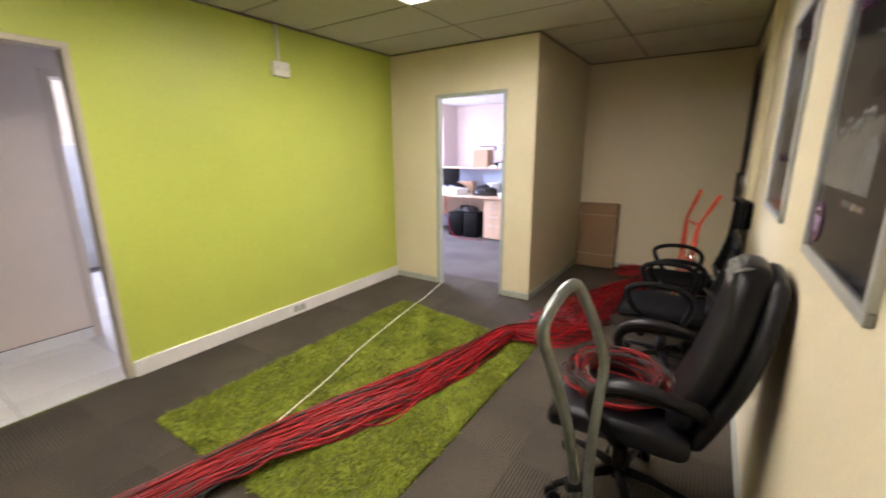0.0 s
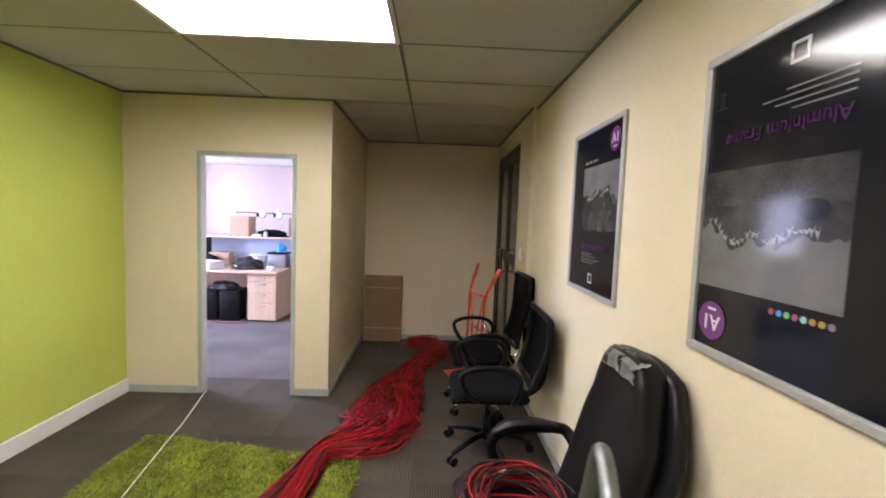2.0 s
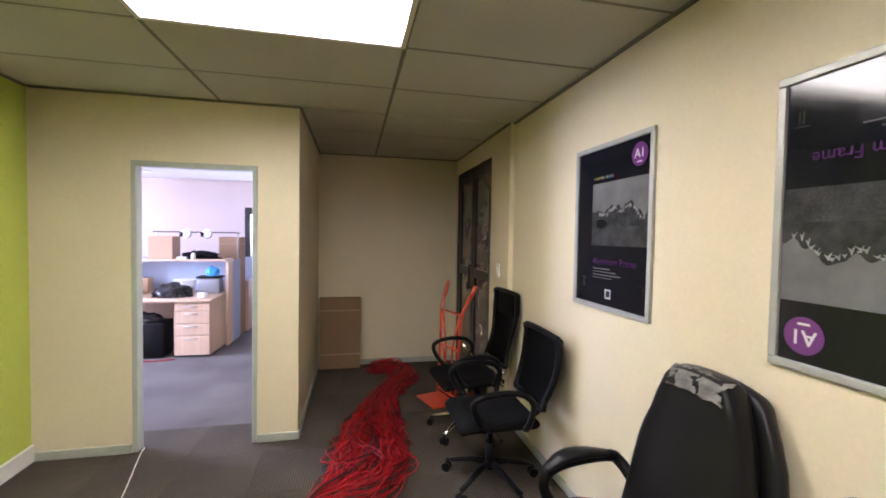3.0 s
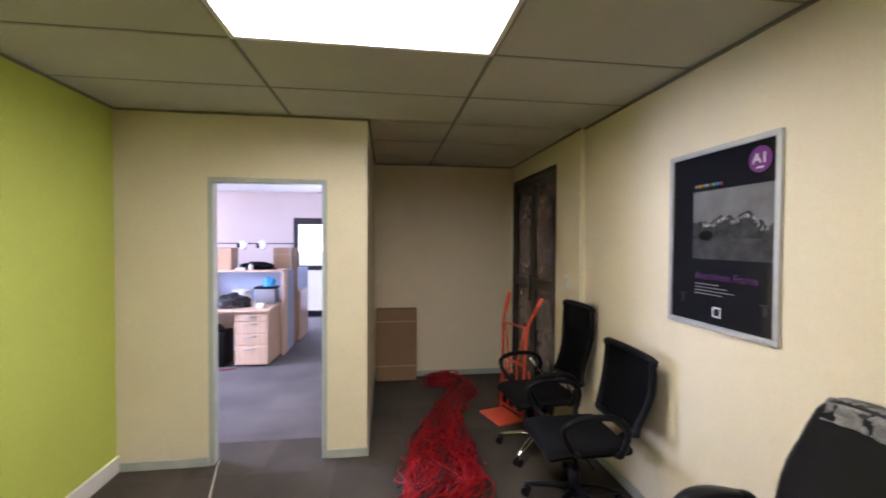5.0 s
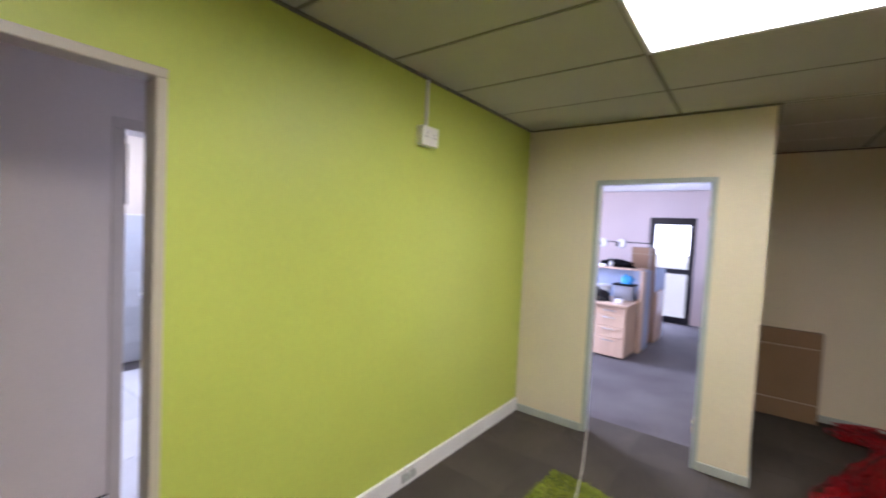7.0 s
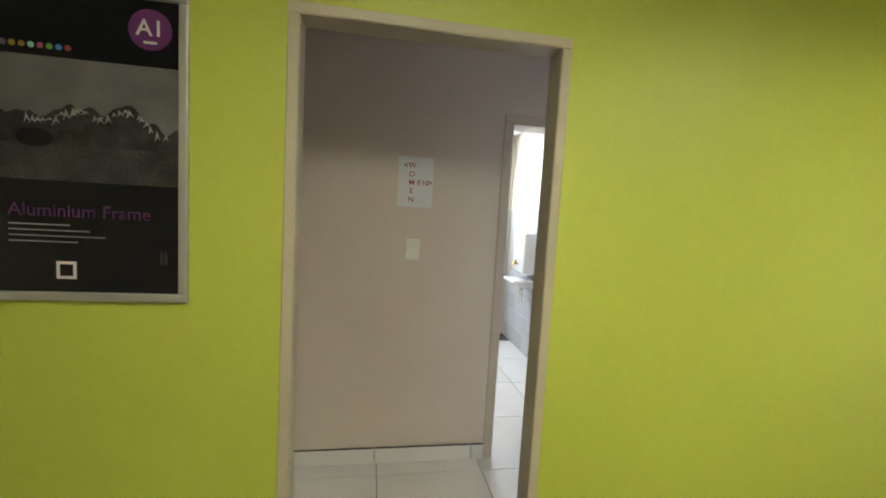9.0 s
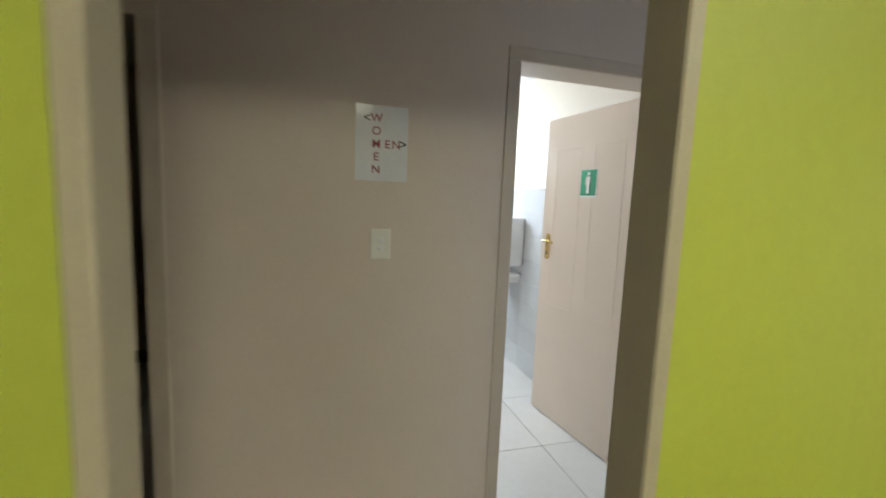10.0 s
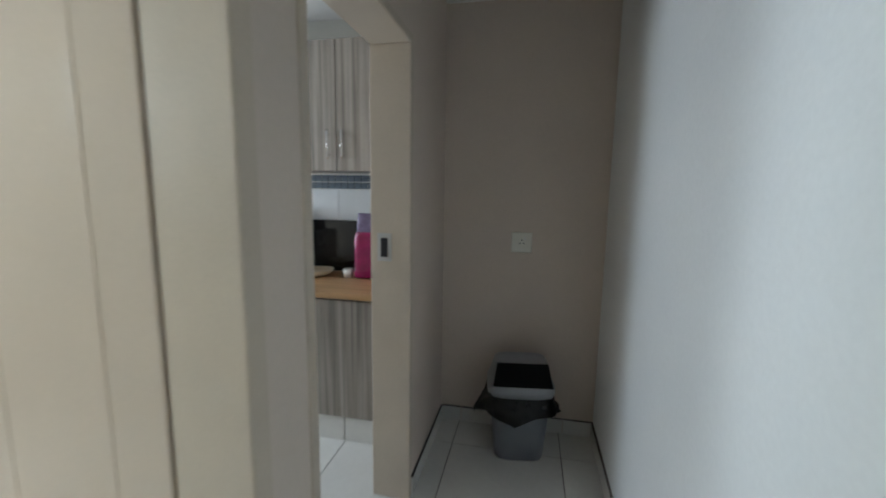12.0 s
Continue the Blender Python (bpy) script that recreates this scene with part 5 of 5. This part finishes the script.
part("shelf", box(bmesh.new(), -3.95, -1.60, 8.06, 8.44, 1.1712, 1.198, r=0.003, seg=1), MAPLE, screen_)
part("riser", boxes((-3.95, -3.90, 8.07, 8.36, 0.737, 1.168)), MAPLE, screen_)
far = thing("desk_screen", "further blue-grey desk screen near the glazed door", "partition", pose(0, 0, 0))
part("panel", boxes((-3.6, -1.52, 9.56, 9.61, 0.0, 1.15)), BLUEPANEL, far)
part("side_fin", boxes((-1.56, -1.52, 8.95, 9.555, 0.0, 0.80)), MAPLE, far)
carton("plain brown carton on the desk shelf", pose(-2.43, 8.25, 1.198), 0.30, 0.26, 0.31, PALECARD)
carton("tall brown carton on the far desk", pose(-1.72, 8.84, 0.0), 0.30, 0.30, 1.50, PALECARD, (1.10, 1.40))
carton("low brown carton lying on the desk", pose(-2.72, 8.16, 0.735, 0, 0, 6), 0.30, 0.22, 0.20, PALECARD)
carton("white carton with a dark front on the desk", pose(-2.74, 7.72, 0.735, 0, 0, -14), 0.42, 0.30, 0.11, SIGNWHITE, top=False)
for i, x in enumerate((-2.62, -2.31)):
    b = thing("equipment_case", "tall black equipment case under the desk", "case", pose(x, 7.72, 0, 0, 0, 2 * i), "black cases under the desk")
    part("case", box(bmesh.new(), -0.14, 0.14, -0.17, 0.17, 0, 0.44, r=0.02), BLACKPLASTIC, b)
    part("handle", tube(bmesh.new(), spline([(-0.06, 0, 0.435), (-0.05, 0, 0.475), (0.05, 0, 0.475), (0.06, 0, 0.435)], 4), 0.010), BLACKPLASTIC, b)


def heap(name, label, m, w, d, h, material, seed):
    """A low soft heap with an uneven skin."""
    t = thing(name, label, "clutter", m)
    bm = bmesh.new()
    bmesh.ops.create_icosphere(bm, subdivisions=4, radius=1)
    for v in bm.verts:
        k = 1 + 0.35 * noise.noise(v.co * 2.3 + Vector((seed, 0, 0))) + 0.16 * noise.noise(v.co * 6 + Vector((seed, 3, 0)))
        v.co = Vector((v.co.x * w * k, v.co.y * d * k, max(0.0, v.co.z * h * k)))
    for f in bm.faces:
        f.smooth = True
    part("bundle", bm, material, t)
    return t


heap("bag_heap", "crumpled black bag of cables on the desk", pose(-2.16, 7.80, 0.735), 0.24, 0.16, 0.15, BAGBLACK, 2)
heap("bag_heap", "dark heap of cables towards the screen", pose(-2.78, 7.98, 0.735), 0.16, 0.10, 0.16, BLACKFABRIC, 9)
heap("jacket", "dark folded cloth lying on the screen shelf", pose(-1.98, 8.25, 1.198), 0.26, 0.12, 0.10, BLACKFABRIC, 5)
heap("cable_heap", "tangled cables piled on the black cases", pose(-2.44, 7.72, 0.448), 0.20, 0.12, 0.10, BLACKCABLE, 13)
tub = thing("plastic_tub", "white plastic tub on the desk", "tub", pose(-2.13, 8.14, 0.735))
part("body", cyl(bmesh.new(), (0, 0, 0), (0, 0, 0.17), 0.10, 0.125, 24), SIGNWHITE, tub)
part("rim", cyl(bmesh.new(), (0, 0, 0.17), (0, 0, 0.185), 0.138, 0.138, 24), SIGNWHITE, tub)
bin2 = thing("desk_bin", "clear grey desk bin with a black lid", "container", pose(-1.80, 8.10, 0.735))
part("body", box(bmesh.new(), -0.13, 0.13, -0.10, 0.10, 0, 0.21, r=0.01), BINLID, bin2)
part("lid", box(bmesh.new(), -0.15, 0.15, -0.115, 0.115, 0.21, 0.235, r=0.008), BLACKPLASTIC, bin2)
bb = heap("plastic_bag", "bright blue plastic bag on the black lid", pose(-1.78, 8.12, 0.97), 0.08, 0.06, 0.13, BLUEBAG, 21)
cupo = thing("paper_cup", "small white cup on the desk edge", "cup", pose(-1.76, 7.66, 0.735, 0, 0, 0))
part("body", box(bmesh.new(), -0.05, 0.05, -0.04, 0.04, 0, 0.065, r=0.012), SIGNWHITE, cupo)
bottle = thing("small_bottle", "small clear bottle on the screen shelf", "bottle", pose(-2.02, 8.11, 1.198))
part("body", cyl(bmesh.new(), (0, 0, 0), (0, 0, 0.075), 0.028), SIGNWHITE, bottle)
part("cap", cyl(bmesh.new(), (0, 0, 0.075), (0, 0, 0.095), 0.018), ALU, bottle)
bx3 = thing("packet", "small white packet on the screen shelf", "packet", pose(-2.16, 8.12, 1.198))
part("body", box(bmesh.new(), -0.06, 0.06, -0.03, 0.03, 0, 0.035, r=0.004, seg=1), SIGNWHITE, bx3)
rail = thing("display_rail", "thin rail carrying clip-on lamps above the desks", "rail", pose(0, 0, 0))
part("rail", boxes((-2.75, -1.57, 8.66, 8.68, 1.56, 1.575)), BLACKPLASTIC, rail)
for x in (-2.72, -1.60):
    part("post", boxes((x - 0.01, x + 0.01, 8.66, 8.68, 0.0, 1.56)), ALU, rail)
for x in (-2.30, -2.02):
    bm = bmesh.new()
    bmesh.ops.create_cone(bm, cap_ends=True, segments=20, radius1=0.075, radius2=0.06, depth=0.03, matrix=pose(x, 8.63, 1.545, 90))
    lamp_ = part("clip_lamp", bm, SIGNWHITE, rail, "round white clip-on lamp")
    part("clip", box(bmesh.new(), x - 0.075, x - 0.035, 8.60, 8.66, 1.50, 1.57, r=0.006, seg=1), BLACKPLASTIC, lamp_)
monitor = thing("monitor", "black computer monitor at the far end of the desk", "monitor", pose(-3.10, 8.05, 0.735, 0, 0, 12))
part("screen", box(bmesh.new(), -0.26, 0.26, -0.02, 0.02, 0.12, 0.44, r=0.008), BLACKPLASTIC, monitor)
part("stand", box(bmesh.new(), -0.03, 0.03, 0.02, 0.05, 0.0, 0.25, r=0.005, seg=1), BLACKPLASTIC, monitor)
part("foot", box(bmesh.new(), -0.11, 0.11, -0.07, 0.10, 0.0, 0.015, r=0.005, seg=1), BLACKPLASTIC, monitor)
ol = copy_thing(lamp, pose(-3.95, 9.75, 2.605))
wire = thing("red_cable", "single red cable hanging from the desk to the floor", "cable", pose(0, 0, 0))
tape_path([(-2.78, 7.485, 0.742), (-2.76, 7.475, 0.55), (-2.70, 7.46, 0.25), (-2.58, 7.44, 0.05), (-2.3, 7.42, 0.008), (-2.0, 7.46, 0.008)], 0.007, wire, "cable", REDCABLE)


# ---- pieces of the floors and walls ----
carpet = mesh_of("carpet_tile", boxes((-0.2495, 0.2495, -0.2495, 0.2495, -0.012, 0.0)), CARPET)
for i in range(8):
    for j in range(17):
        x, y = -1.75 + 0.5 * i, -0.75 + 0.5 * j
        if x > 1.6 or y > BY or (y > DY + 0.12 and x < RX - 0.2):
            continue
        piece("carpet_tile", carpet, floor, pose(x, y, random.uniform(-0.0006, 0.0006), 0, 0, 90 * ((i + j) % 2)))

tile_mesh = mesh_of("floor_tile", boxes((-0.3080, 0.3080, -0.3080, 0.3080, -0.012, 0.0), r=0.0015, seg=1), TILE)
for i in range(6):
    for j in range(9):
        x, y = -2.905 + 0.305 + 0.62 * (1 - i), 1.765 - 0.308 + 0.62 * (j - 2)
        if x > -2.2 or y > 5.3 or y < -0.3:
            continue
        piece("floor_tile", tile_mesh, floor_tiled, pose(x, y, 0))
edge_mesh = mesh_of("floor_tile_edge", boxes((-0.120, 0.120, -0.3080, 0.3080, -0.012, 0.0), r=0.0015, seg=1), TILE)
for j in range(9):
    y = 1.765 - 0.308 + 0.62 * (j - 2)
    if -0.3 < y < 5.2:
        piece("floor_tile", edge_mesh, floor_tiled, pose(-2.168, y, 0))

wainscot = tagged(new("washroom_wall_tiling"), "white wall tiling to shoulder height in the washroom", "tiling", kind="structure")
wt = mesh_of("wall_tile", boxes((-0.1490, 0.1490, -0.008, 0, -0.099, 0.099), r=0.001, seg=1), WTILE)
for i in range(9):
    for j in range(8):
        x = -3.36 - 0.30 * i
        if x > -5.68:
            piece("wall_tile", wt, wainscot, pose(x, 3.412, 0.10 + 0.20 * j))
for i in range(7):
    for j in range(8):
        y = 3.25 - 0.30 * i
        if y > 1.5:
            piece("wall_tile", wt, wainscot, pose(-5.70, y, 0.10 + 0.20 * j, 0, 0, 90))
part("cap", boxes((-5.692, -3.21, 3.398, 3.412, 1.602, 1.616)), CERAMIC, wainscot)
part("cap", boxes((-5.70, -5.686, 1.36, 3.398, 1.602, 1.616)), CERAMIC, wainscot)
